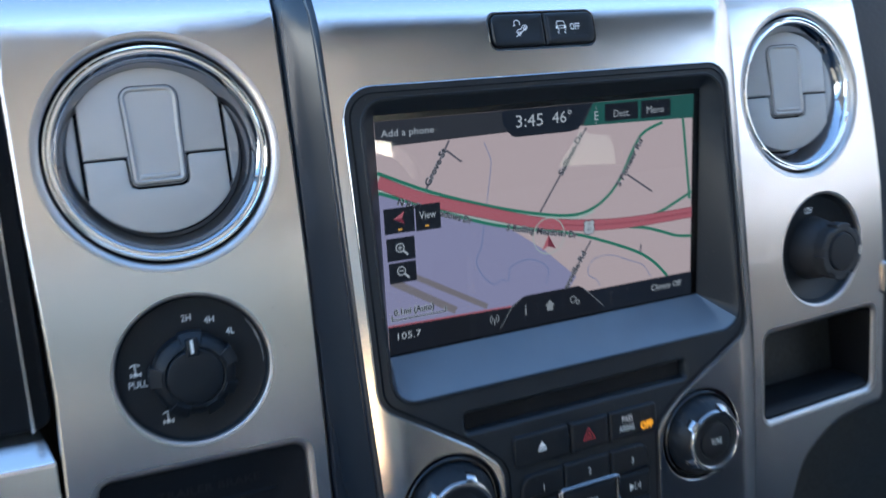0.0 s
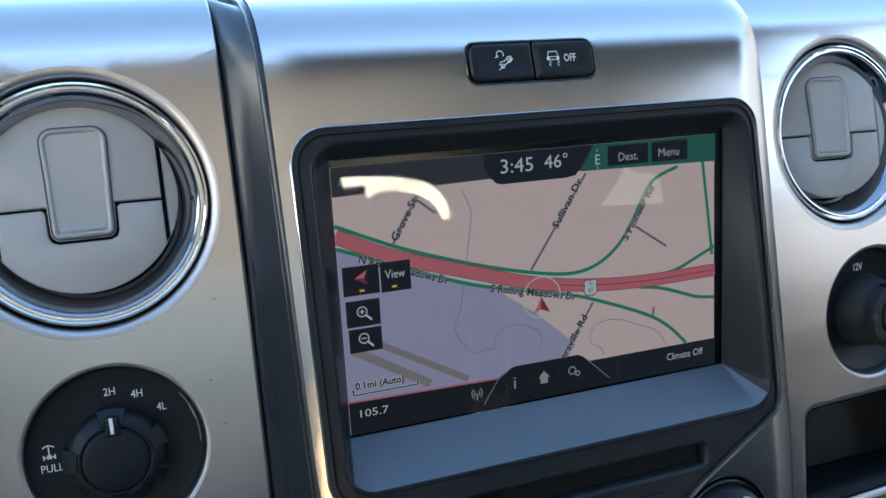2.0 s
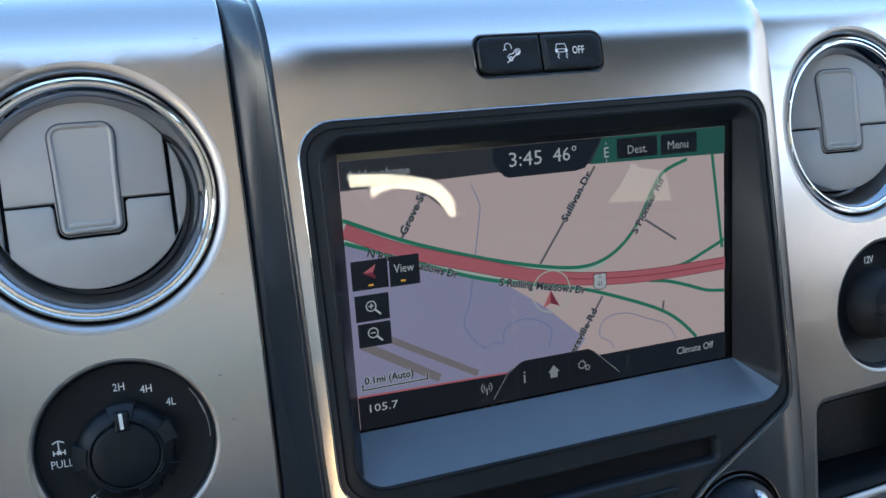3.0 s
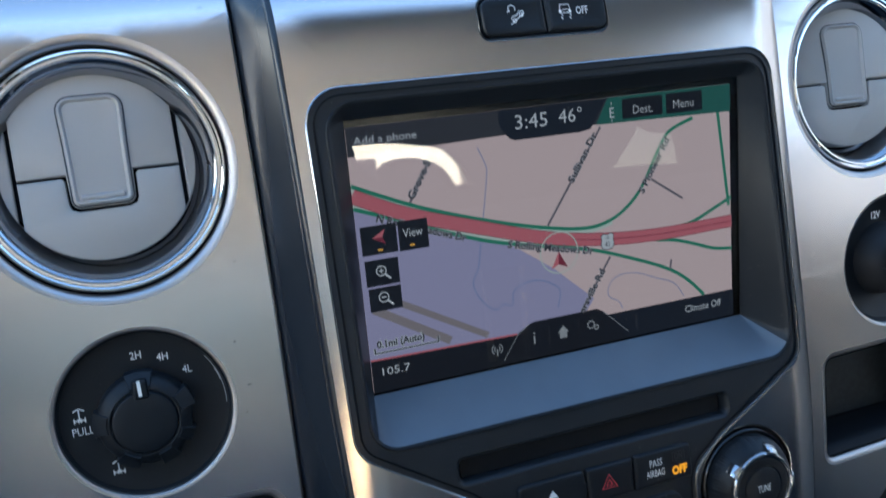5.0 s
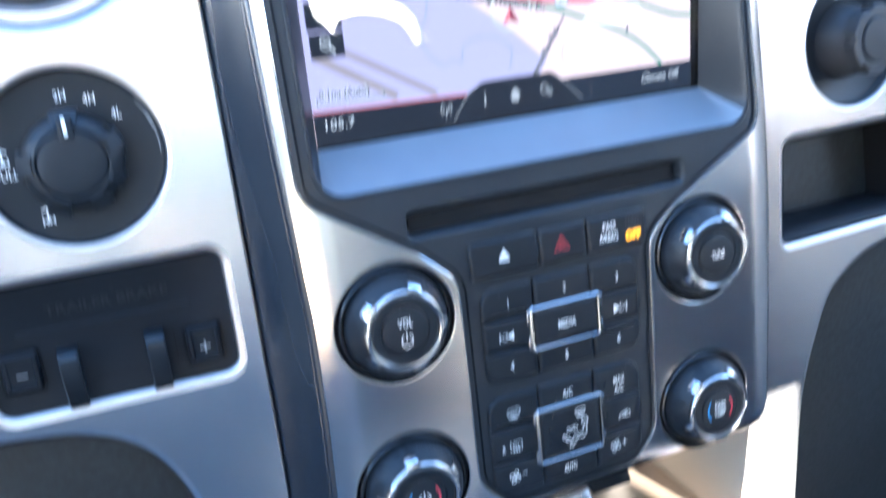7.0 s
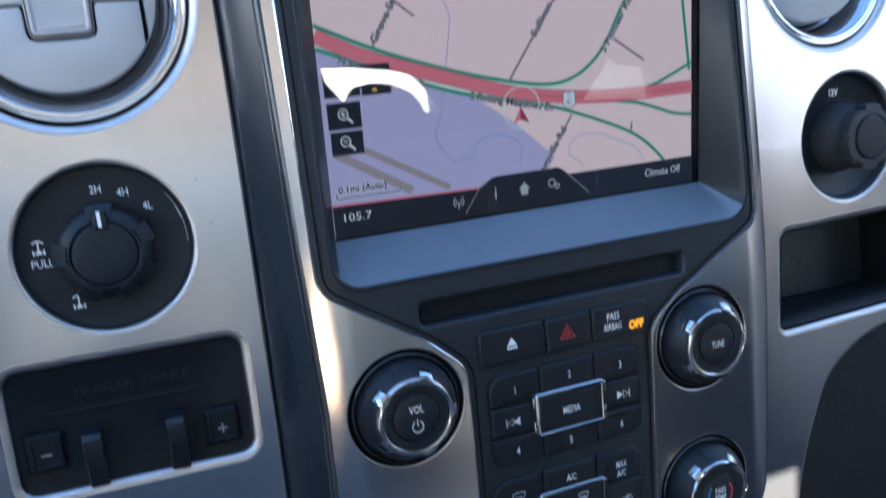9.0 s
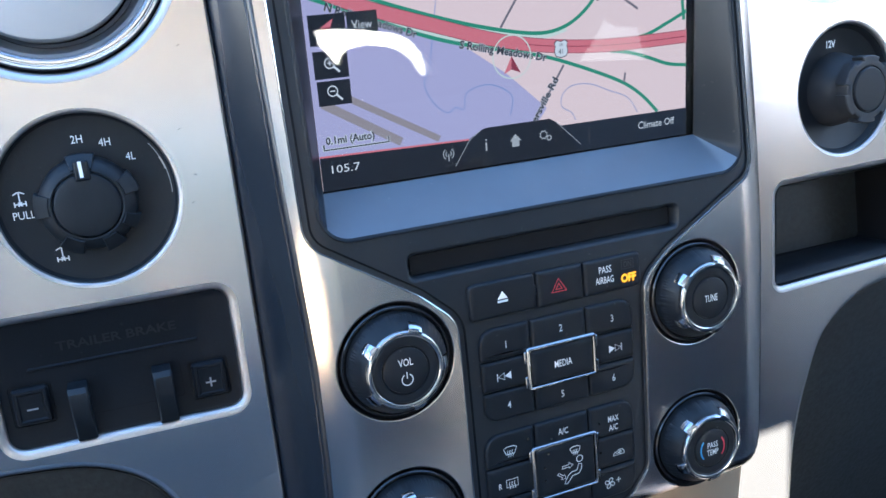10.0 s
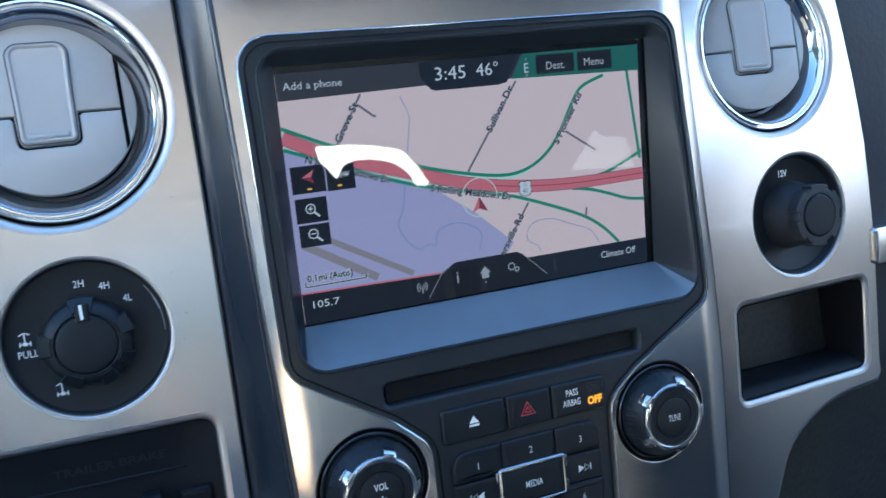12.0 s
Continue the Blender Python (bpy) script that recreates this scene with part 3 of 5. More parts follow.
# ---- round air vents ----
def air_vent(c, disc, r, yaw):
    v = thing("air_vent", on_side(*c), "round grey air vent, closed flaps in a chrome ring", "air vent", "dash air vents")
    part("surround", lathe(on_side, *c, [(45.0, -13), (44.6, -6), (43.8, -5.2), (43.0, -6), (42.0, -8)], 96), DARKGAP, v)
    part("chrome_ring", lathe(on_side, *c, [(42.9, -8), (42.7, -2.6), (42.2, -1.7), (41.5, -1.6), (41.1, -2.0), (40.8, -2.3), (40.4, -2.0), (39.8, -2.0), (39.4, -2.5), (39.2, -3.2)], 128), CHROME, v, "polished chrome ring")
    part("cone", lathe(on_side, *c, [(39.4, -3.0), (38.6, -3.6), (37.2, -5.4), (36.0, -7.6), (35.0, -10.0), (34.2, -12.2), (33.7, -14.0), (33.4, -16.0), (32.0, -16.6)], 128), DARKCHROME, v, "dark polished inner cone")
    part("well", lathe(on_side, *c, [(36.0, -18), (30, -20), (1, -20)], 48), DARKGAP, v)
    ex = Vector((math.cos(radians(yaw)), math.sin(radians(yaw)), 0))
    ny = Vector((-math.sin(radians(yaw)), math.cos(radians(yaw)), 0))
    ez = Vector((0, 0, 1)) * math.cos(radians(10.5)) + ny * math.sin(radians(10.5))
    out = ez.cross(ex)
    out = out if out.y < 0 else -out

    def at(x, z, d=0.0):
        return Vector(disc) + ex * x + ez * z + out * (d - 1.3 * (x * x + z * z) / r ** 2)

    e, seam = r * 0.832, -2.4
    h = math.sqrt(r * r - e * e)
    a = math.asin(h / r)

    def arc(a0, a1, n=18):
        return [(r * math.cos(a0 + (a1 - a0) * k / n), r * math.sin(a0 + (a1 - a0) * k / n)) for k in range(n + 1)]

    soft = [(0, -4), (0, -0.8), (0.25, -0.25), (0.9, 0)]
    g = 0.45
    tongue = rounded([(-11.2, 2.0), (-10.9, -14.2), (10.9, -14.2), (11.2, 2.0)], [0, 3.2, 3.2, 0], 5)
    top = [(-e + g, seam + g), (-11.3, seam + g), *tongue[1:-1], (11.3, seam + g), (e - g, seam + g), (e - g, h)] + arc(a + 0.02, math.pi - a - 0.02) + [(-e + g, h)]
    part("upper_flap", plate(top, soft, at, step=4), FLAP, v)
    low = [(-e + g, seam - g), (-e + g, -h)] + arc(math.pi + a + 0.02, 2 * math.pi - a - 0.02) + [(e - g, -h), (e - g, seam - g), (13.0, seam - g), (11.9, seam - 1.4), (11.7, -12.2), (10.9, -14.2), (8.6, -15.2), (-8.6, -15.2), (-10.9, -14.2), (-11.7, -12.2), (-11.9, seam - 1.4), (-13.0, seam - g)]
    part("lower_flap", plate(low, soft, at, step=4), FLAP, v)
    for s in (1, -1):
        h2 = math.sqrt(r * r - (e + 1.1) ** 2)
        a2 = math.asin(h2 / r)
        o = [(s * (e + 1.1), -h2 + 0.3), *[(s * x, z) for x, z in arc(-a2 + 0.03, a2 - 0.03, 10)], (s * (e + 1.1), h2 - 0.3)]
        part("side_flap", plate(o, [(0, -4), (0, -2.2), (0.25, -1.7), (0.8, -1.5)], at, step=4), FLAP, v)
    rim = [[at(k * x, k * z, d) for x, z in ring(0, 0, r, 72)] for k, d in ((0.985, -2.5), (1.0, -3.5), (0.99, -14))]
    part("flap_body", loft(bmesh.new(), rim), FLAP, v)
    part("flap_back", plate(ring(0, 0, r - 1, 48), [(0, -3.4), (0.5, -3.4)], at), DARKGAP, v)
    tab = rounded([(-9.9, -13.2), (9.9, -13.2), (10.3, 8), (11.0, 25.2), (-11.0, 25.2), (-10.3, 8)], [2.4, 2.4, 0, 4.5, 4.5, 0], 6)
    # Flat dark outline painted for the shade in the groove round the tab.
    part("tab_groove_shade", plate(tab, [(-0.75, -0.4), (-0.75, 0.03), (-0.2, 0.03)], at, cap=False, step=5), SEAMSHADE, v)
    t = part("thumb_tab", plate(tab, [(-0.35, -0.4), (0.0, 0.5), (0.3, 1.1), (0.8, 1.25), (1.3, 0.9), (1.7, 0.35), (2.6, 0.3)], at, step=5), FLAP, v)
    part("tab_ridge", plate(rrect(-7.6, -11.6, 7.6, -9.4, 0.8, 3), [(0, -0.2), (0, 0.5), (0.4, 0.9), (0.8, 1.0)], at, step=5), FLAP, t)


air_vent(VL, (-169.9, 22.0, 47.7), 33.5, 0.0)
air_vent(VR, (171.6, 21.4, 48.0), 33.4, -7.0)

# ---- four-wheel-drive selector ----
sel = thing("drive_selector_knob", on_side(*KL), "black rotary drive selector knob with white markings", "knob")
part("dial_plate", lathe(on_side, *KL, [(30.6, -7), (30.5, -2.2), (29.9, -2.6), (29.2, -3.8), (27.5, -4.2), (17, -4.4), (10, -4.4)], 80), DIAL, sel)
CK = (KL[0] - 0.3, KL[1] - 1.4)
part("knob_skirt", lathe(on_side, *CK, [(16.6, -4.6), (16.4, 0.4), (15.8, 1.9), (13.4, 4.0), (12.1, 4.5), (11.6, 4.3), (11.4, 3.6)], 96), BUTTON, sel)
part("knob_body", lathe(on_side, *CK, [(11.5, 3.4), (11.2, 4.4), (10.8, 5.0), (10.0, 5.3), (4, 5.4)], 72), BUTTON, sel)


def cog(a0, a1, r0, r1, low, high, out):
    """A grip lug whose top slopes down to its outer side."""
    c, ex, up, nrm = frame_at(on_side, *CK)

    def arc(r, d, k=0.0):
        return [c + nrm * d + (ex * math.cos(a) + up * math.sin(a)) * r for a in (radians(a0 + k + (a1 - a0 - 2 * k) * j / 7) for j in range(8))]

    return loft(bmesh.new(), [arc(r0, low) + arc(r1, low)[::-1], arc(r0, high - 0.4) + arc(r1, out - 0.5)[::-1], arc(r0 + 0.4, high, 1.2) + arc(r1 - 0.4, out, 1.2)[::-1]], cap_last=True)


for a0, a1 in ((74, 106), (8, 34), (160, 190), (228, 256), (282, 306), (322, 340)):
    part("grip_lug", cog(a0, a1, 12.6, 17.8, -3.0, 4.8, 2.3), BUTTON, sel)
part("pointer_tab", plate(rounded([(CK[0] - 2.8, CK[1] + 8.6), (CK[0] + 2.6, CK[1] + 8.6), (CK[0] + 2.4, CK[1] + 15.6), (CK[0] - 2.6, CK[1] + 15.6)], 0.8, 3), [(0, 2.0), (0, 5.2), (0.4, 5.8), (0.9, 6.0)], on_side, step=4), BUTTON, sel)
dial = tangent(on_side, *KL)
bm = bmesh.new()
bar(bm, [(CK[0] - 0.3, CK[1] + 9.8), (CK[0] - 0.4, CK[1] + 15.4)], 1.2, on_side, 6.2)
part("pointer_mark", bm, WHITE, sel, "white pointer line")
for body, x, z in (("2H", -168.6, -19.2), ("4H", -159.6, -21.3), ("4L", -151.9, -27.3), ("PULL", -190.2, -43.2)):
    text("marking", body, 2.8, x, z, dial, WHITE, sel, -3.9, 0.85)
for x, z in ((-190.6, -37.6), (-180.6, -59.0)):
    bm = bmesh.new()
    for p in ([(-2.4, 2.0), (-0.6, 2.8), (0, 2.8), (0.6, 2.8), (2.4, 2.0)], [(0, 2.7), (0, -1.4)], [(-2.2, -1.8), (2.2, -1.8)], [(-2.3, -0.8), (-2.3, -2.8)], [(2.3, -0.8), (2.3, -2.8)], [(-0.8, -1.0), (0.8, -2.6)], [(-0.8, -2.6), (0.8, -1.0)]):
        bar(bm, [(x + a * 0.8, z + b * 0.9) for a, b in p], 0.46, dial, -3.9)
    part("axle_symbol", bm, WHITE, sel)

# ---- trailer brake controller ----
tb = thing("trailer_brake_controller", on_side(-169, -105), "black trailer brake controller with slide levers and two buttons", "brake controller")
part("housing", plate(BRAKE, [(0, -7), (0, -2.0), (0.5, -2.4), (1.5, -2.8)], on_side), DULL, tb)
text("raised_lettering", "TRAILER BRAKE", 3.3, -168.0, -91.9, on_side, EMBOSS, tb, -2.4, 0.9, width=42, bold=0.02)
bm = plate(rrect(-200, -99.6, -140, -98.4, 0.5, 3), [(0, -3.5), (0, -2.6), (0.4, -2.2)], on_side, step=10)
part("ridge", bm, DULL, tb)
part("slide_track", plate(rrect(-183, -120.5, -148, -106, 1, 3), [(0, -2.6), (0.8, -4.4), (1.2, -4.6)], on_side), GLOSS, tb)
for z in (-109, -117):
    part("track_groove", plate(rrect(-175, z - 1, -160, z + 1, 0.5, 3), [(0, -4.6), (0.2, -3.9), (0.5, -3.8)], on_side), BLACK, tb)
for x in (-184.5, -155.0):
    bm = bmesh.new()
    prof = [(-106.5, 1), (-106.8, 4.5), (-108.5, 6.2), (-112, 6.6), (-118, 5.6), (-124, 3.4), (-128.6, 0.8), (-129.2, -1.5)]
    rows = []
    for z, d in prof:
        w = 3.4
        rows.append([on_side(x - w, z, -3), on_side(x - w, z, d - 0.6), on_side(x - w + 0.6, z, d), on_side(x + w - 0.6, z, d), on_side(x + w, z, d - 0.6), on_side(x + w, z, -3)])
    loft(bm, rows, cap_first=True, cap_last=True)
    part("slide_lever", bm, BUTTON, tb)
for x, z, sym in ((-138.0, -115.5, "+"), (-200.6, -112.0, "-")):
    part("button_well", plate(rrect(x - 7.2, z - 8, x + 7.2, z + 8, 1.4, 4), [(0, -2.4), (0.7, -4.4), (1, -4.4)], on_side), DARKGAP, tb)
    b = part("button", plate(rrect(x - 6.2, z - 7, x + 6.2, z + 7, 1.2, 4), [(0, -4.4), (0, -1.0), (0.8, 0.1), (2.0, 0.2), (2.8, -0.3)], on_side), DULL, tb)
    bm = bmesh.new()
    bar(bm, [(x - 1.9, z - 1), (x + 1.9, z - 1)], 0.65, on_side, -0.1)
    if sym == "+":
        bar(bm, [(x, z - 2.9), (x, z + 0.9)], 0.65, on_side, -0.08)
    part("symbol", bm, GREYPRINT, b)

# ---- power socket ----
ps = thing("power_socket", on_side(*KR), "black power socket with ribbed plug cap", "power socket")
part("socket_dish", lathe(on_side, *KR, [(31.8, -8), (31.5, -2.2), (30.7, -3.0), (29.6, -5), (25, -7), (16, -8.4)], 80), BUTTON, ps)
part("cap_body", lathe(on_side, *KR, [(18.5, -8.4), (17.2, -3), (15.6, 2), (14.6, 4.5), (14.4, 9)], 72), RUBBER, ps)
head = part("cap_head", lathe(on_side, *KR, [(14.0, 6), (14.6, 6.4), (14.8, 11.6), (14.2, 12.6), (13.4, 12.9), (11.4, 12.6), (11.2, 11.8), (10.8, 11.8)], 96), RUBBER, ps)
for k in range(6):
    part("grip_pad", wedge(on_side, *KR, 13.2, 16.2, 60 * k + 4, 60 * k + 46, 6.4, 12.9, 8, bevel=0.5), RUBBER, head)
part("cap_disc", lathe(on_side, *KR, [(10.9, 11.0), (10.6, 12.9), (10.0, 13.4), (4, 13.6)], 64), BUTTON, ps)
text("marking", "12V", 3.4, 180.0, -19.4, tangent(on_side, *KR), WHITE, ps, -5.9, 0.85, bold=0.025)

# ---- open storage pocket ----
pk = thing("storage_pocket", on_side(180, -134), "empty black storage pocket set in the silver panel", "storage pocket")
o = spaced(rrect(139.1, -134.9, 229.4, -84.2, 4.5), 20)
bm = loft(bmesh.new(), [[on_side(x, z, -1.5) for x, z in o], [on_side(x, z, -4) for x, z in grown(o, -1.2)], [on_side(x, z + (5 if z < -108 else 0), -56) for x, z in grown(o, -3)]], cap_last=True)
part("liner", bm, POCKETBLACK, pk, angle=50)
bm = bmesh.new()
loft(bm, [[on_side(x, z, d) for x, z, d in ((x0, -135.2, -2.2), (x0, -133.8, -1.9), (x0, -130.8, -4.6), (x0, -129.4, -8.5), (x0, -130.6, -30))] for x0 in (140, 160, 180, 200, 228.8)], close=False)
part("inner_sill", bm, DULL, pk, "satin black inner sill")
part("rubber_mat", plate(rrect(0, 0, 1, 1, 0.1, 2), [(0, 0), (0, 0)], lambda x, z, d: on_side(141 + 87 * x, -133.2 + 1.2 * (1 - z), -5 - 47 * z)), POCKETBLACK, pk)


# ---- centre stack face ----
PLATE = rounded([(-99.2, 67.2), (-98.6, -64.5), (-58, -90.8), (-43.4, -104), (-43.4, -193), (-30, -207.4), (30, -207.4), (42.6, -193), (43.6, -104), (58.5, -92.4), (104.2, -67), (103.4, 67.2)],
                [13, 12, 22, 14, 14, 12, 12, 14, 14, 22, 12, 13], 8)
KNOBS = {"volume": (-70.4, -115.2), "tune": (69.8, -115.6), "driver_temp": (-71.6, -184.4), "passenger_temp": (69.0, -186.4)}
SWITCH = rrect(-28.6, 79.4, 26.4, 95.4, 4.2)
stack_o = rounded([(-105.2, 150), (-104.2, 50), (-102.8, -50), (-100.8, -110), (-101.2, -150), (-103.2, -211), (106.0, -212), (111.0, -60), (111.5, 150)], [0, 60, 60, 60, 60, 5, 20, 40, 0], 8)
SL = [-211, -209, -207, -205, -203, -200, -185, -170, -150, -130, -110, -95, -80, -70, -60, -40, -20, 0, 20, 40, 60, 75, 83] + [88 + 3.2 * k for k in range(16)]
stack = thing("centre_stack", (0, 0, -213), "silver satin centre stack face with dark side edges", "centre stack", kind="structure")
holes = [grown(PLATE, 0.7)] + [ring(x, z, 24.5, 64) for x, z in KNOBS.values()] + [grown(SWITCH, 0.8)]
EDGES = [s * x for s in (-1, 1) for x in (88, 90, 92, 94, 96, 98, 100, 102, 104, 106, 108, 110)]
bm = sheet(stack_o, holes, on_stack, SL, across=EDGES)
part("stack_face", bm, SILVER, stack)
for h in holes:
    part("cutout_rim", lip(bmesh.new(), h, on_stack, 0.9, 5), SILVER, stack)
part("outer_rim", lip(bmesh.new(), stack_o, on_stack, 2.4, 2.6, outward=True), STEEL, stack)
rim_left = sorted((z, x) for x, z in stack_o if x < -95)
rim_right = sorted((z, x) for x, z in stack_o if x > 95)


def flank(z, k):
    """The broad slanting side towards the driver, from the stack's rim (k = 0) down to the side panel (k = 1)."""
    x = float(np.interp(z, *zip(*rim_left))) - 2.4
    a, e = on_stack(x, max(z, -209.0), -2.6) + Vector((0, 0, min(0.0, z + 209.0))), on_side(-116.9, z, -1.6)
    bulge = 0.5 * math.sin(math.pi * k)
    return a.lerp(e, k) + Vector((-bulge, -bulge * 0.5, 0))


heights = list(np.linspace(-285.0, 150.0, 88))
bm = bmesh.new()
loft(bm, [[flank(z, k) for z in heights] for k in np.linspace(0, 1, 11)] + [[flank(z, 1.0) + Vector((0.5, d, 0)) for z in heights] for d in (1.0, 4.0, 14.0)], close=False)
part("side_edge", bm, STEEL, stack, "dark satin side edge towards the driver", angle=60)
bm = bmesh.new()
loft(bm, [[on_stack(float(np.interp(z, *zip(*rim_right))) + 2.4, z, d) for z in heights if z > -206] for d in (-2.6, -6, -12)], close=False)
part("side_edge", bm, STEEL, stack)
bm = bmesh.new()
loft(bm, [[on_stack(x, -213.4, -2.6) + Vector((0, d, g)) for x in np.linspace(-106, 107, 30)] for d, g in ((0, 0), (5, -0.8), (12, -1))], close=False)
part("lower_return", bm, SILVER, stack)

# ---- control plate ----
ctl = thing("audio_climate_panel", on_stack(0, -150), "black audio and climate control panel with many buttons", "control panel")
BXL, BXR, BZB, BZT, BR = -93.0, 99.8, -66.0, 62.8, 12.0
BEZEL = rounded([(BXL, BZT), (BXL, BZB), (BXR, BZB), (BXR, BZT)], BR, 8)
SLOT = rrect(-60.5, -84.4, 62.5, -75.4, 2.2)
bm = sheet(PLATE, [BEZEL, grown(SLOT, 1.5)], on_stack, SL, across=EDGES)
for v in bm.verts:
    v.co.y += 0.3
part("panel_body", bm, BLACK, ctl)
bm = bmesh.new()
low = spaced(PLATE, 8)
loft(bm, [[on_stack(x, z, d) for x, z in grown(low, g)] for g, d in ((0.9, -0.8), (0.88, -0.1), (0.74, 0.22), (0.46, 0.36), (0.18, 0.22), (0.04, -0.1), (0.02, -0.6))])
part("edge_trim", bm, SATINCHROME, ctl, "thin bright edge line")
bm = bmesh.new()
low = spaced(PLATE, 8)
loft(bm, [[on_stack(x, z, d) for x, z in grown(low, g)] for g, d in ((0.1, 0.0), (-0.3, -1.5), (-1.6, -1.5), (-2.0, 0.1), (-2.6, 0.3))])
part("seam_groove", bm, DARKGAP, ctl)
bm = bmesh.new()
o = spaced(SLOT, 12)
loft(bm, [[on_stack(x, z, d) for x, z in grown(o, g)] for g, d in ((1.6, -0.25), (1.1, -0.4), (0.6, -0.8), (0.1, -1.6), (-0.3, -3.0), (-0.6, -14))])
s = part("disc_slot", bm, BLACK, ctl, "long black disc slot")
part("slot_shutter", plate(rrect(-59, -83.6, 61, -76.2, 1), [(0, -4.5), (0, -4.5)], on_stack), DULL, s)


def key(outline, parent, name="button", high=1.6, soft=1.0):
    return part(name, plate(outline, [(0, -1.5), (0, high - soft), (soft * 0.3, high - soft * 0.45), (soft * 0.8, high - soft * 0.1), (soft * 1.25, high), (soft + 1.8, high + 0.06)], on_stack, step=10), BUTTON, parent)


def caption(body, size, x, z, parent, d=1.85, squeeze=0.72, mat=None, bold=0.005, width=None):
    text("caption", body, size, x, z, on_stack, mat or WHITE, parent, d, squeeze, bold=bold, width=width)


def sign(parent, strokes, x, z, k=1.0, w=0.42, mat=None, d=1.85, name="symbol", fills=()):
    bm = bmesh.new()
    for p in strokes:
        closed = len(p) > 2 and p[0] == p[-1]
        bar(bm, [(x + a * k, z + b * k) for a, b in (p[:-1] if closed else p)], w, on_stack, d, closed=closed)
    for p in fills:
        fill(bm, [(x + a * k, z + b * k) for a, b in p], on_stack, d + 0.02)
    return part(name, bm, mat or WHITE, parent, flip=False)


def circle_pts(x, z, r, a0=0, a1=360, n=18):
    return [(x + r * math.cos(radians(a0 + (a1 - a0) * k / n)), z + r * math.sin(radians(a0 + (a1 - a0) * k / n))) for k in range(n + 1)]


# upper row
part("row_surround", plate(rrect(-39.4, -107.0, 42.2, -90.6, 2.5), [(0, -0.4), (0.4, -1.4), (1, -1.5)], on_stack), DARKGAP, ctl)
b = key(rounded([(-38.6, -91.2), (-10.2, -91.2), (-9.2, -92.6), (-9.2, -96), (-8.4, -97), (-8.4, -101), (-9.2, -102), (-9.2, -105), (-10.2, -106.2), (-38.6, -106.2)], [2, 0, 0, 0, 0, 0, 0, 0, 0, 2], 4), ctl)
sign(b, [], -24.2, -98.2, 1, fills=([(-2.3, -0.6), (2.3, -0.6), (0, 2.6)], [(-2.3, -2.0), (2.3, -2.0), (2.3, -1.1), (-2.3, -1.1)]))
b = key(rounded([(-8.2, -91.4), (13.0, -91.4), (13.0, -106.2), (-8.2, -106.2)], 0.8, 3), ctl)
tri = [(-3.6, -2.4), (3.6, -2.4), (0, 3.4)]
sign(b, [tri + tri[:1], [(p * 0.42, q * 0.42 - 0.3) for p, q in tri + tri[:1]]], 1.4, -98.6, 0.95, 0.5, REDPRINT)
b = key(rounded([(13.8, -91.4), (41.4, -91.4), (41.4, -106.2), (13.8, -106.2)], [0.8, 2, 2, 0.8], 4), ctl)
caption("PASS", 2.9, 23.6, -96.0, b, width=6.0)
caption("AIRBAG", 2.9, 23.2, -100.4, b, width=8.8)
caption("OFF", 3.4, 34.8, -101.4, b, mat=AMBER, bold=0.045, width=7.4)
caption("ON", 2.6, 34.6, -95.6, b, mat=DIMPRINT, squeeze=0.7)
sign(b, [[(-2.9, -1.9), (2.9, -1.9), (2.9, 1.9), (-2.9, 1.9), (-2.9, -1.9)]], 34.6, -95.6, 1, 0.3, DIMPRINT)


def cell(x0, x1, z0, z1, cut):
    """A key of the 3 x 3 pads, with one outer corner well rounded."""
    g = 0.3
    return rounded([(x0 + g, z0 + g), (x1 - g, z0 + g), (x1 - g, z1 - g), (x0 + g, z1 - g)], [8.5 if i == cut else 0.9 for i in range(4)], 6)


def pad(cx, zt, zb, rows, mid, width=36.4):
    part("pad_surround", plate(rrect(cx - width - 0.8, zb - 0.8, cx + width + 0.8, zt + 0.8, 9.2, 8), [(0, -0.3), (0.5, -1.3), (1, -1.4)], on_stack), DARKGAP, ctl)
    x = [cx - width, cx - 13.0, cx + 13.2, cx + width]
    z = [zt, *rows, zb]
    keys = {}
    for r in range(3):
        for c in range(3):
            if r == 1 and c == 1:
                continue
            z1, z0 = z[r], z[r + 1]
            cut = {(0, 0): 3, (0, 2): 2, (2, 0): 0, (2, 2): 1}.get((r, c), -1)
            keys[r, c] = key(cell(x[c], x[c + 1], z0, z1, cut), ctl, high=1.4)
    x0, x1, z0, z1 = mid
    fr = rrect(x0 - 1.6, z0 - 1.6, x1 + 1.6, z1 + 1.6, 1.7, 4)
    f = part("chrome_frame", plate(fr, [(0, -1), (0, 1.6), (0.35, 2.2), (0.9, 2.6), (1.4, 2.6), (1.8, 2.2), (2.0, 1.2)], on_stack, cap=False, step=8), FRAMECHROME, ctl, "chrome frame round the middle key")
    for sx in (x0 - 1.5, x1 + 1.5):
        for sz in (z0 + 2.5, z1 - 2.5):
            part("frame_tab", plate(rrect(sx - 0.9, sz - 2.6, sx + 0.9, sz + 2.6, 0.5, 3), [(0, -1), (0, 1.7), (0.3, 2.1), (0.6, 2.2)], on_stack), FRAMECHROME, f)
    keys[1, 1] = key(rrect(x0 + 0.4, z0 + 0.4, x1 - 0.4, z1 - 0.4, 1.0, 4), ctl, "middle_button", high=2.5)
    return keys


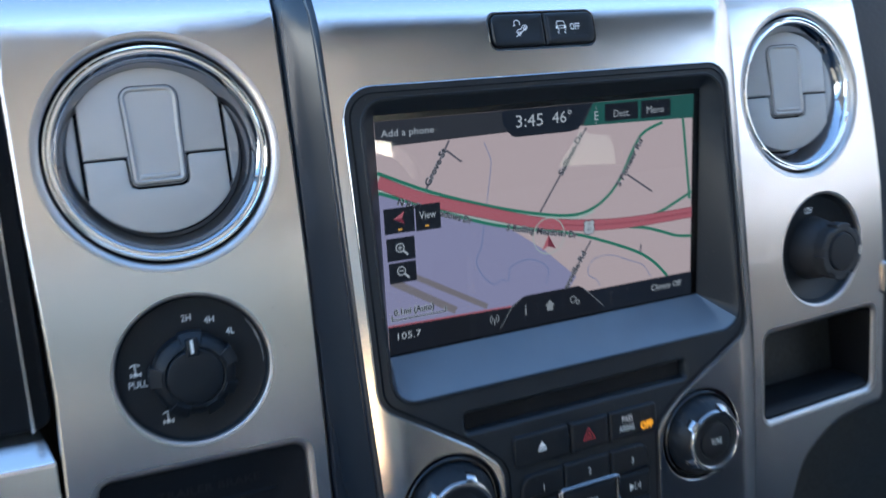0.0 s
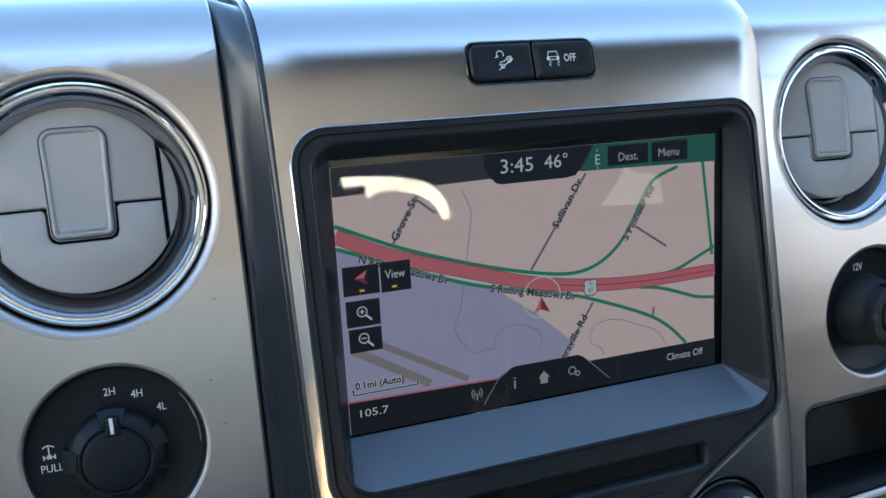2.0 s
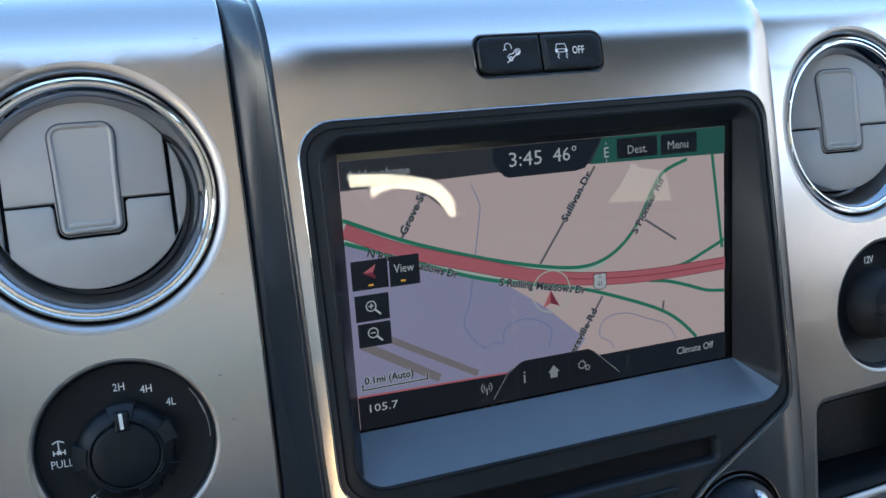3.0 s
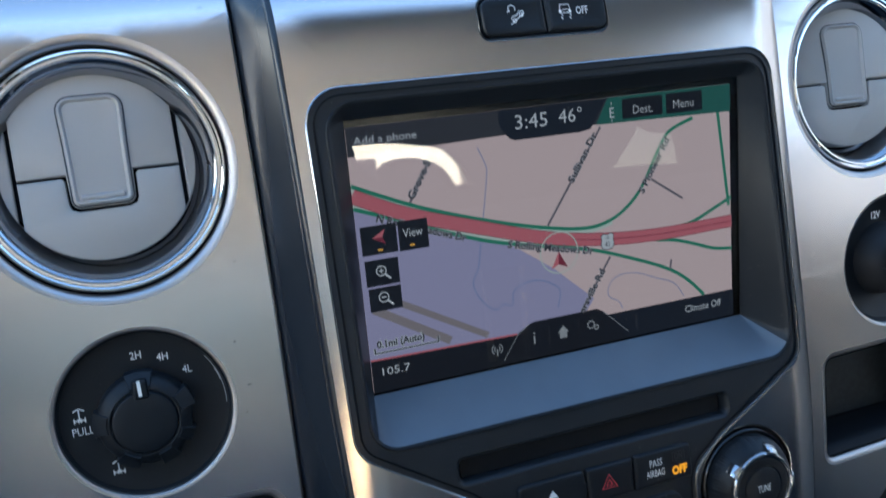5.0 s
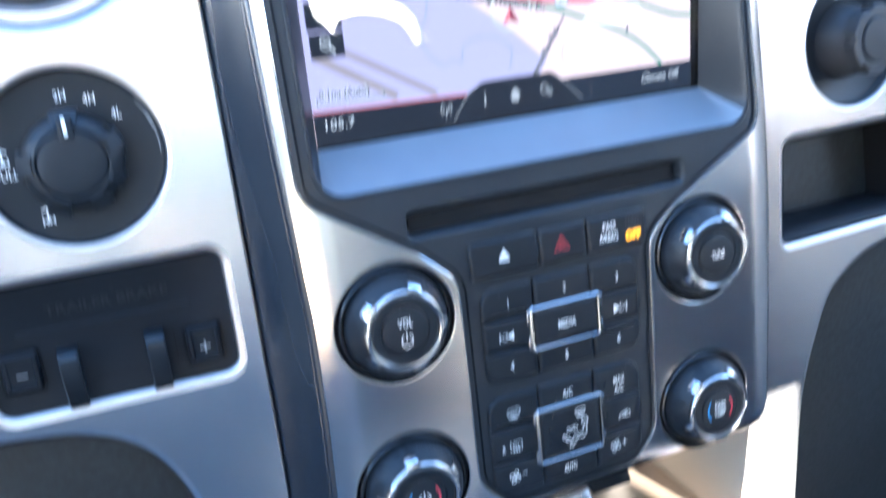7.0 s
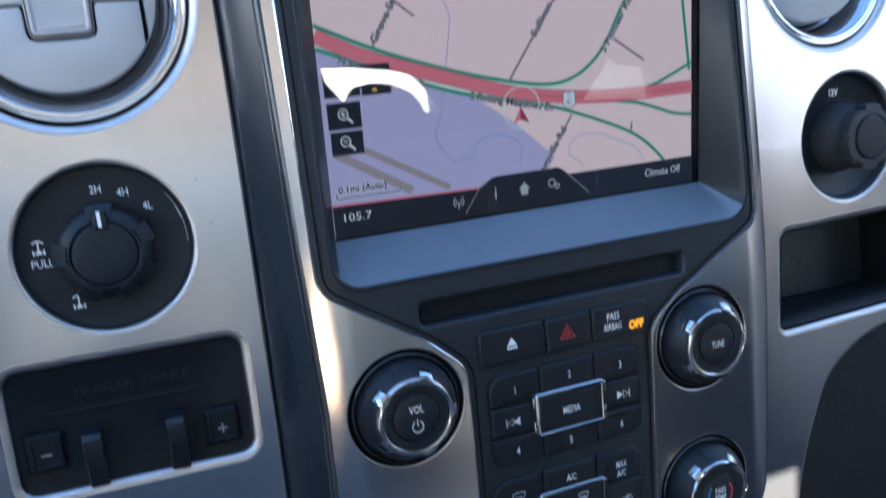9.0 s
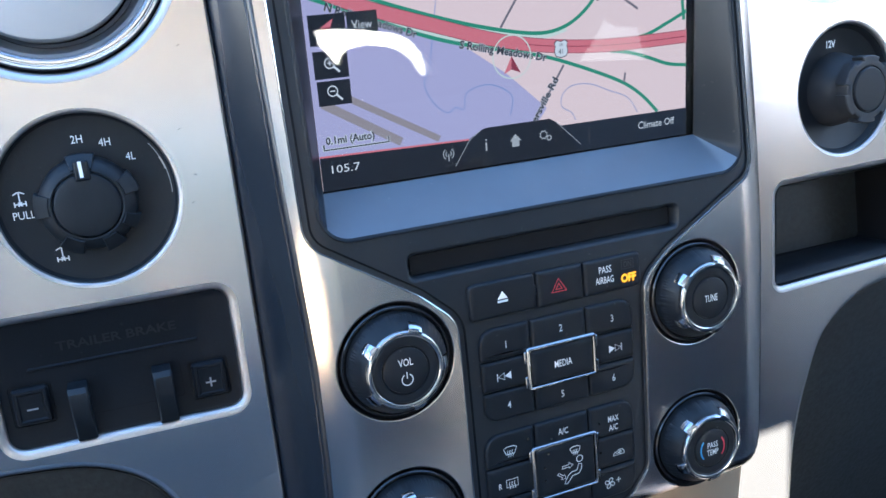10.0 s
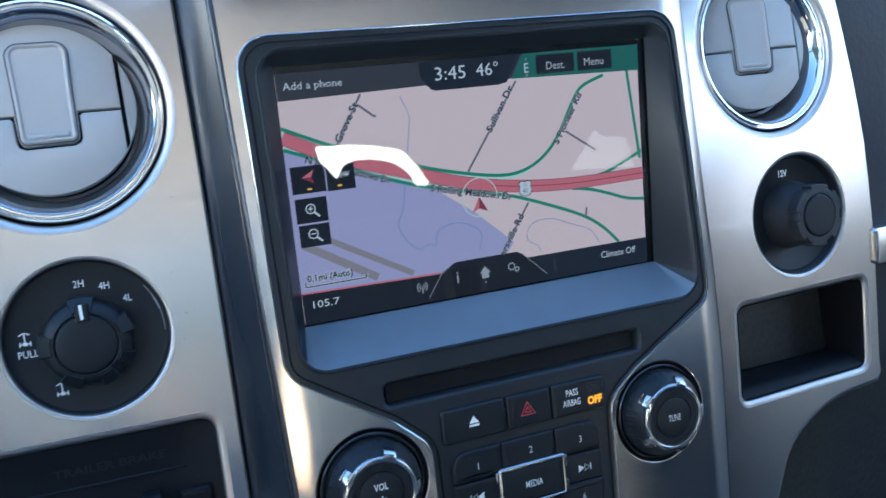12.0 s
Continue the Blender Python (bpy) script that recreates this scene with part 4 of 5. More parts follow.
K = pad(0.0, -110.2, -151.0, (-124.2, -137.6), (-14.6, 15.6, -139.2, -123.2))
for rc, body, x, z in (((0, 0), "1", -24.6, -117.8), ((0, 1), "2", 0.8, -116.4), ((0, 2), "3", 25.6, -117.6), ((2, 0), "4", -25.2, -144.0), ((2, 1), "5", -0.2, -145.4), ((2, 2), "6", 25.0, -144.4)):
    caption(body, 3.1, x, z, K[rc], 1.7, 0.8)
caption("MEDIA", 3.0, 0.3, -131.2, K[1, 1], 2.8, width=8.2)
for s, rc, x in ((-1, (1, 0), -26.2), (1, (1, 2), 26.2)):
    sign(K[rc], [[(3.3 * s, -1.7), (3.3 * s, 1.7)], [(0.2 * s, -1.5), (3.0 * s, 0), (0.2 * s, 1.5), (0.2 * s, -1.5)]], x, -131.2, 1, 0.36, d=1.7,
         fills=([(-2.9 * s, -1.7), (0.1 * s, 0), (-2.9 * s, 1.7)],))
K = pad(-1.6, -156.2, -201.4, (-171.4, -186.4), (-15.6, 13.6, -190.6, -167.8))
caption("A/C", 2.9, -1.2, -162.4, K[0, 1], 1.7, width=4.8)
caption("MAX", 2.8, 23.6, -163.2, K[0, 2], 1.7, width=5.4)
caption("A/C", 2.8, 23.6, -167.4, K[0, 2], 1.7, width=4.6)
caption("AUTO", 2.9, -2.2, -196.8, K[2, 1], 1.7, width=6.2)
screen_sign = [[(-3.2, 1.6), (-1.6, 2.4), (1.6, 2.4), (3.2, 1.6), (2.0, -1.2), (-2.0, -1.2), (-3.2, 1.6)]] + [[(a, -2.6), (a + 0.35, -1.6), (a - 0.35, -0.6), (a, 0.6)] for a in (-1.1, 0, 1.1)]
sign(K[0, 0], screen_sign, -26.6, -164.8, 0.95, 0.32, d=1.7)
sign(K[1, 0], [[(-2.8, -1.6), (2.8, -1.6), (2.8, 2.0), (-2.8, 2.0), (-2.8, -1.6)]] + [[(a, -2.6), (a + 0.35, -1.6), (a - 0.35, -0.4), (a, 0.9)] for a in (-1.2, 0, 1.2)], -26.8, -179.4, 0.95, 0.32, d=1.7)
caption("R", 2.6, -32.4, -179.6, K[1, 0], 1.7, 0.7)
blade = smooth_line([(0.0, 0.1), (-0.35, 1.2), (0.1, 2.3), (1.2, 2.5), (1.7, 1.7), (1.0, 0.7), (0.0, 0.1)], 3)
fan = [[(p * math.cos(radians(a)) - q * math.sin(radians(a)), p * math.sin(radians(a)) + q * math.cos(radians(a))) for p, q in blade] for a in (0, 90, 180, 270)]
for rc, x, z, plus in (((2, 0), -28.6, -193.2, False), ((2, 2), 20.4, -193.8, True)):
    sign(K[rc], fan + [[(3.6, 0.6), (6.2, 0.6)]] + ([[(4.9, -0.7), (4.9, 1.9)]] if plus else []), x, z, 0.92, 0.36, d=1.7)
sign(K[1, 2], [[(-3.4, -1.0), (-2.6, 0.6), (-1.0, 0.9), (0.4, 1.9), (2.4, 1.7), (3.4, 0.2), (3.2, -0.9), (-3.4, -1.0)], [(-1.4, -0.2), (1.2, 0.4)], circle_pts(0.9, 0.3, 0.8, 0, 300, 10)], 25.6, -180.4, 0.85, 0.3, d=1.7)
seat_sign = [circle_pts(4.4, 4.4, 1.7, 0, 360, 16), [(3.8, 1.8), (5.4, 1.4), (5.2, -1.4), (3.6, -3.4), (0.2, -3.6), (-3.0, -7.2), (-4.6, -6.8), (-2.2, -2.8), (-0.4, -1.6), (2.6, -1.4), (3.8, 1.8)],
             [(-5.4, 2.6), (-1.6, 2.8), (-1.6, 3.8), (0.6, 2.2), (-1.6, 0.8), (-1.6, 1.6), (-5.4, 1.4), (-5.4, 2.6)], [(-8.2, -1.2), (-5.6, -3.2), (-6.2, -4.0), (-3.6, -4.2), (-4.4, -1.8), (-5.0, -2.4), (-7.4, -0.4), (-8.2, -1.2)]]
sign(K[1, 1], seat_sign, 1.4, -180.6, 0.88, 0.34, d=2.75)
sign(K[1, 1], screen_sign, 3.4, -172.4, 0.8, 0.3, d=2.75)
for x, z in ((-9.5, -170.5), (-11.5, -176.5), (-11.5, -182.5), (-7, -164.5), (-18, -161.5), (16.5, -164), (16.5, -178)):
    part("unlit_indicator", fill(bmesh.new(), circle_pts(x, z, 0.6, 0, 330, 10), on_stack, 1.68 if abs(x) > 14 or z > -166 else 2.72), GLOSS, ctl, flip=False)

# ---- rotary knobs ----
def knurl(a, i):
    return 1 - (0.012 if (a / (2 * math.pi) * 110) % 1 < 0.5 and i in (1, 2, 3) else 0)


def ring_lug(c, a):
    """A chrome lug that runs from the ring down over the slanting grip, narrower at its outer end."""
    o, ex, up, nrm = frame_at(on_stack, *c)
    rows = []
    for r, d, half in ((13.8, 10.6, 13.0), (14.6, 11.0, 12.2), (15.4, 10.95, 10.6), (16.2, 10.6, 9.6), (17.2, 9.6, 8.8), (17.8, 8.6, 8.2), (18.0, 7.4, 8.0), (18.0, 4.0, 8.0)):
        row = []
        for k, sink in ((-1.12, 3.4), (-1.06, 0.9), (-0.96, 0.15), (-0.5, 0.0), (0.0, 0.0), (0.5, 0.0), (0.96, 0.15), (1.06, 0.9), (1.12, 3.4)):
            b = radians(a + half * k)
            row.append(o + nrm * (d - sink) + (ex * math.cos(b) + up * math.sin(b)) * (r - 0.5 * sink))
        rows.append(row)
    return loft(bmesh.new(), rows, close=False)


def rotary(name, c, label, turn=0):
    k = thing(name, on_stack(*c), label, "knob", "rotary knobs of the control panel")
    part("dish", lathe(on_stack, *c, [(24.4, -5), (24.2, -0.9), (23.4, -2.0), (22.6, -3.4), (21.6, -3.6)], 72), DARKGAP, k)
    part("collar", lathe(on_stack, *c, [(22.4, -4), (22.3, -0.6), (21.9, -0.1), (21.3, -0.1), (20.8, -0.8), (19.6, -1.2)], 72), GLOSS, k)
    part("grip", lathe(on_stack, *c, [(20.2, -3), (20.1, 0.8), (19.7, 2.6), (18.6, 5.0), (17.0, 7.6), (16.0, 8.9), (15.4, 9.4), (14.0, 9.6)], 220, knurl), BUTTON, k)
    r = part("chrome_ring", lathe(on_stack, *c, [(15.5, 8.4), (15.5, 9.8), (15.2, 10.5), (14.6, 10.9), (13.9, 10.95), (13.3, 10.6), (12.9, 9.6)], 96), SATINCHROME, k, "chrome ring")
    for a in (70, 142, 214, 286, 358):
        part("chrome_lug", ring_lug(c, a + turn), SATINCHROME, r)
    part("face", lathe(on_stack, *c, [(13.3, 8.9), (13.1, 10.0), (12.5, 10.4), (9.7, 10.3), (9.4, 9.7), (9.1, 9.7), (8.9, 10.3), (8.3, 10.6), (3, 10.7)], 72), BUTTON, k)
    return k


D = 11.0
k = rotary("volume_knob", KNOBS["volume"], "black volume knob with chrome ring and power symbol")
x, z = KNOBS["volume"]
caption("VOL", 2.9, x, z + 3.4, k, D, width=5.8)
power = [circle_pts(0, 0, 2.2, 118, 422, 16), [(0, 0.4), (0, 3.0)]]
sign(k, power, x, z - 3.4, 1, 0.42, d=D)
k = rotary("tuning_knob", KNOBS["tune"], "black tuning knob with chrome ring")
caption("TUNE", 3.0, *KNOBS["tune"], k, D, width=6.6)
k = rotary("driver_temperature_knob", KNOBS["driver_temp"], "black temperature knob with blue and red arcs", 30)
x, z = KNOBS["driver_temp"]
sign(k, power, x, z, 1.1, 0.45, d=D)
k2 = rotary("passenger_temperature_knob", KNOBS["passenger_temp"], "black passenger temperature knob with chrome ring", -10)
caption("PASS", 2.8, KNOBS["passenger_temp"][0], KNOBS["passenger_temp"][1] + 1.8, k2, D, width=5.6)
caption("TEMP", 2.8, KNOBS["passenger_temp"][0], KNOBS["passenger_temp"][1] - 1.8, k2, D, width=6.2)
for kk, (x, z) in ((k, KNOBS["driver_temp"]), (k2, KNOBS["passenger_temp"])):
    sign(kk, [circle_pts(0, 0, 6.4, 140, 220, 12)], x, z, 1, 0.7, BLUEPRINT, D, "cold_arc")
    sign(kk, [circle_pts(0, 0, 6.4, -40, 40, 12)], x, z, 1, 0.7, REDPRINT, D, "warm_arc")

# ---- switch pair above the display ----
sw = thing("switch_pair", on_stack(-1, 87), "pair of black switches with white symbols in a slim frame", "switch")
part("frame", plate(SWITCH, [(-0.6, -3), (-0.6, -0.2), (-0.2, 0.3), (0.4, 0.1), (0.8, -1.4), (1.2, -1.4)], on_stack), GLOSS, sw)
bts = [part("switch_button", plate(o, [(0, -2), (0, 0.9), (0.5, 1.5), (1.4, 1.7), (3.5, 1.2)], on_stack, step=8), BUTTON, sw)
       for o in (rounded([(-27.6, 80.4), (-1.4, 80.4), (-1.4, 94.4), (-27.6, 94.4)], [3.6, 0.6, 0.6, 3.6], 5), rounded([(-0.6, 80.4), (25.4, 80.4), (25.4, 94.4), (-0.6, 94.4)], [0.6, 3.6, 3.6, 0.6], 5))]
sign(bts[0], [[(-2.8, -3.4), (3.6, 1.0)], [(-2.4, -1.2), (-1.6, -0.2), (0.2, 0.2), (1.6, 1.8), (3.2, 1.9), (3.6, 0.8), (2.6, 0.2), (-1.0, -2.2), (-2.4, -1.2)], circle_pts(-0.9, -1.9, 0.8, 0, 360, 10), circle_pts(2.3, 0.4, 0.8, 0, 360, 10), circle_pts(-1.6, 2.8, 1.5, -30, 230, 12), [(-3.8, 1.6), (-2.6, 2.4)]], -13.6, 87.4, 0.95, 0.34, d=1.55)
sign(bts[1], [[(-2.6, 0.4), (-2.0, 2.6), (2.0, 2.6), (2.6, 0.4), (-2.6, 0.4)], [(-2.8, 0.2), (-2.8, -0.9), (2.8, -0.9), (2.8, 0.2)], [(-2.0, -1.4), (-1.2, -2.0), (-2.2, -2.8), (-1.4, -3.6)], [(2.0, -1.4), (2.8, -2.0), (1.8, -2.8), (2.6, -3.6)]], 7.4, 88.0, 0.9, 0.38, d=1.55, fills=([(-2.7, -0.8), (-1.7, -0.8), (-1.7, 0.3), (-2.7, 0.3)], [(1.7, -0.8), (2.7, -0.8), (2.7, 0.3), (1.7, 0.3)]))
caption("OFF", 3.0, 14.8, 87.8, bts[1], 1.55, 0.72)

# ---- touch display ----
ts = thing("touch_display", (0, 0, -52), "wide touch display showing a road map in a black bezel", "display")
SX0, SX1, SZ0, SZ1 = -84.9, 89.0, -51.2, 55.4
SCR = rrect(SX0, SZ0, SX1, SZ1, 0.5, 2)
o1 = spaced(BEZEL, 6)


def toward(p, k):
    """A point of the bezel wall, from its front edge (k = 0) to the glass (k = 1)."""
    x, z = p
    u = SX0 + (SX1 - SX0) * max(0.0, min(1.0, (x - BXL - BR) / (BXR - BXL - 2 * BR)))
    w = SZ0 + (SZ1 - SZ0) * max(0.0, min(1.0, (z - BZB - BR) / (BZT - BZB - 2 * BR)))
    a, b = on_stack(x, z, 0.2), Vector((u, -0.6, w))
    return a.lerp(b, k)


def grow_front(g, d):
    return [on_stack(x, z, d) for x, z in grown(o1, g)]


bm = bmesh.new()
loft(bm, [grow_front(0.3, -0.6), grow_front(0.1, 0.05), grow_front(-0.2, 0.25), grow_front(-0.6, 0.2)] + [[toward(p, k) for p in grown(o1, -1.0)] for k in (0.03, 0.15, 0.3, 0.5, 0.7, 0.9, 1.0)])
bm.normal_update()
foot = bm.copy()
# The upward faces are split off to take the sky-lit colour.
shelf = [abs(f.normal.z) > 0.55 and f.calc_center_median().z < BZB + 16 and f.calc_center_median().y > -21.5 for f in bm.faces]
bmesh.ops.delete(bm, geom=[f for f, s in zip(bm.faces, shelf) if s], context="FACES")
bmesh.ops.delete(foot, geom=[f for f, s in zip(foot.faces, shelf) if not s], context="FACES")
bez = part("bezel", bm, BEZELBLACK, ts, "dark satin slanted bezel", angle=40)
part("lower_ledge", foot, LEDGE, bez, "lower ledge of the bezel, blue skylight put into its colour", angle=40)
glass = plate(grown(SCR, 2.5), [(0, 0.9), (0, 0.9)], flat(0.0), step=20)
part("cover_glass", glass, GLASS, ts, "glossy cover glass").visible_shadow = False
DISP = rrect(-84.6, -50.6, 85.6, 52.8, 0.4, 2)
bk = part("panel_backing", plate(grown(SCR, 4), [(0, -0.5), (0, -0.5)], flat(0.0), step=20), GLOSS, ts)


def ink(name, color, k=1.0):
    return glow("display_" + name, color, k)


I_LAND = ink("land", (0.92, 0.68, 0.63))
I_LAV = ink("lavender", (0.50, 0.45, 0.64))
I_RED = ink("red", (0.74, 0.20, 0.23))
I_DRED = ink("dark_red", (0.30, 0.05, 0.08))
I_GREEN = ink("green", (0.06, 0.30, 0.18))
I_PALE = ink("pale_edge", (0.72, 0.78, 0.66))
I_HALO = ink("halo", (0.62, 0.58, 0.60))
I_GREY = ink("grey_road", (0.22, 0.19, 0.21))
I_TAN = ink("tan", (0.36, 0.30, 0.30))
I_BLUE = ink("blue_line", (0.20, 0.30, 0.56))
I_BAR = ink("bar", (0.020, 0.022, 0.030))
I_BAR2 = ink("bar_light", (0.06, 0.06, 0.07))
I_TEAL = ink("teal", (0.045, 0.165, 0.13))
I_NAVY = ink("navy", (0.022, 0.027, 0.040))
I_TEXT = ink("text", (0.9, 0.9, 0.9), 0.85)
I_DIM2 = ink("soft_text", (0.6, 0.6, 0.6))
I_DIM = ink("dim_text", (0.45, 0.45, 0.45))
I_DARK = ink("dark_text", (0.05, 0.05, 0.06))
I_ORANGE = ink("orange", (1.0, 0.5, 0.08), 1.2)

disp = part("display", plate(DISP, [(0, -0.3), (0, -0.3)], flat(0.0), step=40), I_LAND, ts, "lit map picture")
F = flat(0.0)
lev = lambda k: -0.26 + 0.07 * k


def clip(pts):
    return [(max(-84.6, min(85.6, x)), max(-50.6, min(52.8, z))) for x, z in pts]


def area_of(name, pts, mat, k):
    return part(name, fill(bmesh.new(), clip(pts), F, lev(k)), mat, disp, flip=False)


def road(name, pts, w, mat, k, curve=True):
    return part(name, bar(bmesh.new(), clip(smooth_line(pts) if curve and len(pts) > 2 else pts), w, F, lev(k)), mat, disp, flip=False)


def word(body, size, x, z, mat, k=9, turn=0.0, squeeze=0.9, width=None, bold=0.0):
    return text("screen_text", body, size, x, z, F, mat, disp, lev(k), squeeze, turn, bold, width=width)


south = [(-84.6, 22.6), (-64.1, 14.6), (-41.7, 5.6), (-22.6, -0.4), (7.6, -7.2), (23.5, -11.9), (48.4, -21.8), (60.8, -29.3), (70.2, -38.5)]
area_of("water_park_area", smooth_line(south[:4]) + [(-3.1, -14.1), (14.8, -30.2), (6.4, -40.6), (-84.6, -40)], I_LAV, 1)
road("runway_strip", [(-81, -17.2), (-50.8, -35.6)], 3.4, I_TAN, 2)
road("runway_strip", [(-70, -16.6), (-34.6, -36.6)], 2.6, I_TAN, 2)
road("stream", [(-33.0, 39.5), (-30.0, 32), (-30.0, 28), (-32.0, 16.4), (-35, 0), (-36.5, -7.9), (-39.3, -14.4), (-36.1, -21.9), (-30.6, -26.6), (-26.6, -25.0), (-23, -26.0), (-21.2, -19.6), (-11.0, -17.6), (-1.4, -23.0), (-2.4, -31.0)], 0.32, I_BLUE, 2)
road("stream", [(28.4, -37.0), (26.6, -33.6), (22.0, -30.5), (22.5, -25.5), (27.3, -22.3), (36, -22.6), (45.4, -26.4), (54.8, -30.5), (59.8, -37.5)], 0.3, I_BLUE, 2)
north = [(-84.6, 31.2), (-59.2, 19.9), (-29.4, 9.8), (-4.9, 3.4), (13.2, 0.6), (25.3, 2.6), (35.0, 8.6), (42.1, 17.1), (49.3, 29.5), (55.0, 36.2), (66.4, 40.3)]
for n, pts in (("frontage_road", north), ("frontage_road", south), ("frontage_road", [(85.6, 3.6), (75.0, -0.8), (64.0, -4.8), (48.7, -6.6)]), ("frontage_road", [(79.2, 41.5), (81.5, 22.7), (84.2, 0)]), ("frontage_road", [(46.6, -9.8), (56, -11.4), (66.0, -14.6), (76, -18.2), (85.6, -19.6)])):
    if pts in (north, south):
        road("road_verge", [(x, z - (1.5 if pts is north else -1.5)) for x, z in pts[:6 if pts is north else 5]], 1.6, I_PALE, 3)
    road(n, pts, 1.5, I_GREEN, 4)
hwy = [(-84.6, 27.4), (-63.9, 17.7), (-32.0, 7.2), (-5.1, -0.8), (21.0, -5.4), (48.6, -7.4), (85.6, -7.2)]
road("highway", hwy, 5.6, I_DRED, 5)
road("highway", hwy, 5.1, I_RED, 6)
road("highway_median", [(6, -3.2), (21.0, -5.4), (48.6, -7.4), (85.6, -7.2)], 0.35, I_DRED, 7)
for pts in ([(-50.2, 42), (-62.4, 22.0)], [(-51.6, 37.6), (-45.2, 32.4), (-44.4, 32.6)], [(21.6, 41.4), (-4.9, 4.3)], [(44.9, 16.8), (60.3, 6.5)], [(23.4, -13.3), (6.0, -38.4)], [(53.6, -19.6), (52.9, -23.6)]):
    road("side_road", pts, 1.0, I_GREY, 5, False)


def street(body, x, z, turn, width, size=3.0):
    for bold, mat, k in ((0.06, I_HALO, 8), (0.026, I_DARK, 9)):
        word(body, size, x, z, mat, k, turn, width=width * (1.02 if bold else 1), bold=bold)


street("Grove St", -57.6, 31.0, 58, 17.5)
street("Sullivan Dr", 12.4, 30.0, 56.5, 22)
street("S Pioneer Rd", 46.2, 22.6, 57, 25)
street("N Rolling Meadows Dr", -58.6, 11.6, -20.5, 37)
street("S Rolling Meadows Dr", -4.0, -4.9, -13, 39)
street("ersville Rd", 13.6, -26.6, 56, 20)
# route shield, position arrow and ring
shield = rounded([(-3.2, -1.2), (-2.4, -3.0), (0, -3.6), (2.4, -3.0), (3.2, -1.2), (2.8, 1.2), (3.2, 2.6), (2.0, 3.6), (0, 3.0), (-2.0, 3.6), (-3.2, 2.6), (-2.8, 1.2)], 0.7, 3)
area_of("route_shield", [(22.3 + x * 1.04, -6.6 + z * 1.04) for x, z in shield], I_DARK, 8)
area_of("route_shield", [(22.3 + x * 0.94, -6.6 + z * 0.94) for x, z in shield], I_TEXT, 8.6)
word("41", 2.3, 22.3, -7.6, I_DARK, 9.2, squeeze=0.8)
word("US", 1.2, 22.3, -4.9, I_DARK, 9.2, squeeze=0.8)
area_of("position_arrow", [(-0.8, -7.2), (-4.6, -14.2), (-1.2, -12.6)], I_RED, 9)
area_of("position_arrow", [(-0.8, -7.2), (-1.2, -12.6), (3.0, -14.2)], I_DRED, 9)
road("position_ring", circle_pts(-0.6, -7.6, 8.6, 0, 360, 40), 0.5, I_PALE, 9, False)
# header
area_of("header_bar", [(-84.6, 41.9), (-21, 43.0), (-16.8, 40.4), (12.5, 40.4), (18.4, 42.6), (85.6, 41.2), (85.6, 52.8), (-84.6, 52.8)], I_BAR2, 7)
area_of("compass_block", [(19.4, 42.4), (85.6, 41.1), (85.6, 52.8), (25.5, 52.8)], I_TEAL, 8)
area_of("clock_block", [(-23.4, 46.6), (-19, 41.2), (-16.8, 40.4), (12.5, 40.4), (17, 41.2), (25.0, 52.8), (-23.4, 52.8)], I_NAVY, 8)
area_of("menu_button", rrect(32.0, 43.4, 51.4, 51.6, 0.6, 2), I_BAR, 8.6)
area_of("menu_button", rrect(53.2, 43.2, 71.2, 51.6, 0.6, 2), I_BAR, 8.6)
word("Add a phone", 3.0, -69.6, 47.6, I_TEXT, 9, width=24.5)
word("3:45", 5.6, -9.4, 47.4, I_TEXT, 9, width=14.2)
word("46°", 5.4, 8.2, 47.6, I_TEXT, 9, width=10.6)
word("E", 4.2, 27.0, 46.6, I_TEXT, 9.2)
for z in (50.2, 43.2):
    road("compass_tick", [(27.0, z - 0.6), (27.0, z + 0.6)], 0.3, I_TEXT, 9.2, False)
word("Dest.", 3.5, 41.8, 46.8, I_DIM2, 9.2, width=9.4)
word("Menu", 3.5, 61.7, 47.0, I_DIM2, 9.2, width=10.2)
# map buttons
for name, (x0, z0, x1, z1) in (("heading_button", (-83.2, 4.2, -69.0, 15.4)), ("view_button", (-68.4, 3.9, -56.4, 15.5)), ("zoom_button", (-82.8, -8.0, -69.5, 2.2)), ("zoom_button", (-82.4, -18.0, -69.5, -8.8))):
    area_of(name, [(x0, z0), (x1, z0), (x1, z1), (x0, z1)], I_BAR, 10)
area_of("heading_arrow", [(-78.8, 10.6), (-73.6, 13.6), (-74.8, 10.6)], I_RED, 10.8)
area_of("heading_arrow", [(-78.8, 10.6), (-74.8, 10.6), (-73.6, 7.8)], I_DRED, 10.8)
for x in (-76.0, -63.2):
    area_of("button_light", rrect(x - 1, 5.4, x + 1, 6.2, 0.2, 2), I_ORANGE, 10.8)
word("View", 3.4, -62.6, 10.8, I_TEXT, 10.8, width=8.0)
for z, plus in ((-2.8, True), (-13.2, False)):
    road("magnifier", circle_pts(-76.6, z + 0.5, 1.9, 0, 360, 20), 0.45, I_TEXT, 10.8, False)
    road("magnifier_handle", [(-75.2, z - 0.9), (-73.0, z - 3.0)], 0.8, I_TEXT, 10.8, False)
    road("magnifier_sign", [(-77.6, z + 0.5), (-75.6, z + 0.5)], 0.45, I_TEXT, 10.8, False)
    if plus:
        road("magnifier_sign", [(-76.6, z - 0.5), (-76.6, z + 1.5)], 0.45, I_TEXT, 10.8, False)
for w, mat, k in ((1.3, I_TEXT, 7), (0.7, I_DARK, 8)):
    road("scale_bar", [(-82.4, -32.6), (-82.4, -34.7), (-56.2, -34.7), (-56.2, -32.6)], w, mat, k, False)
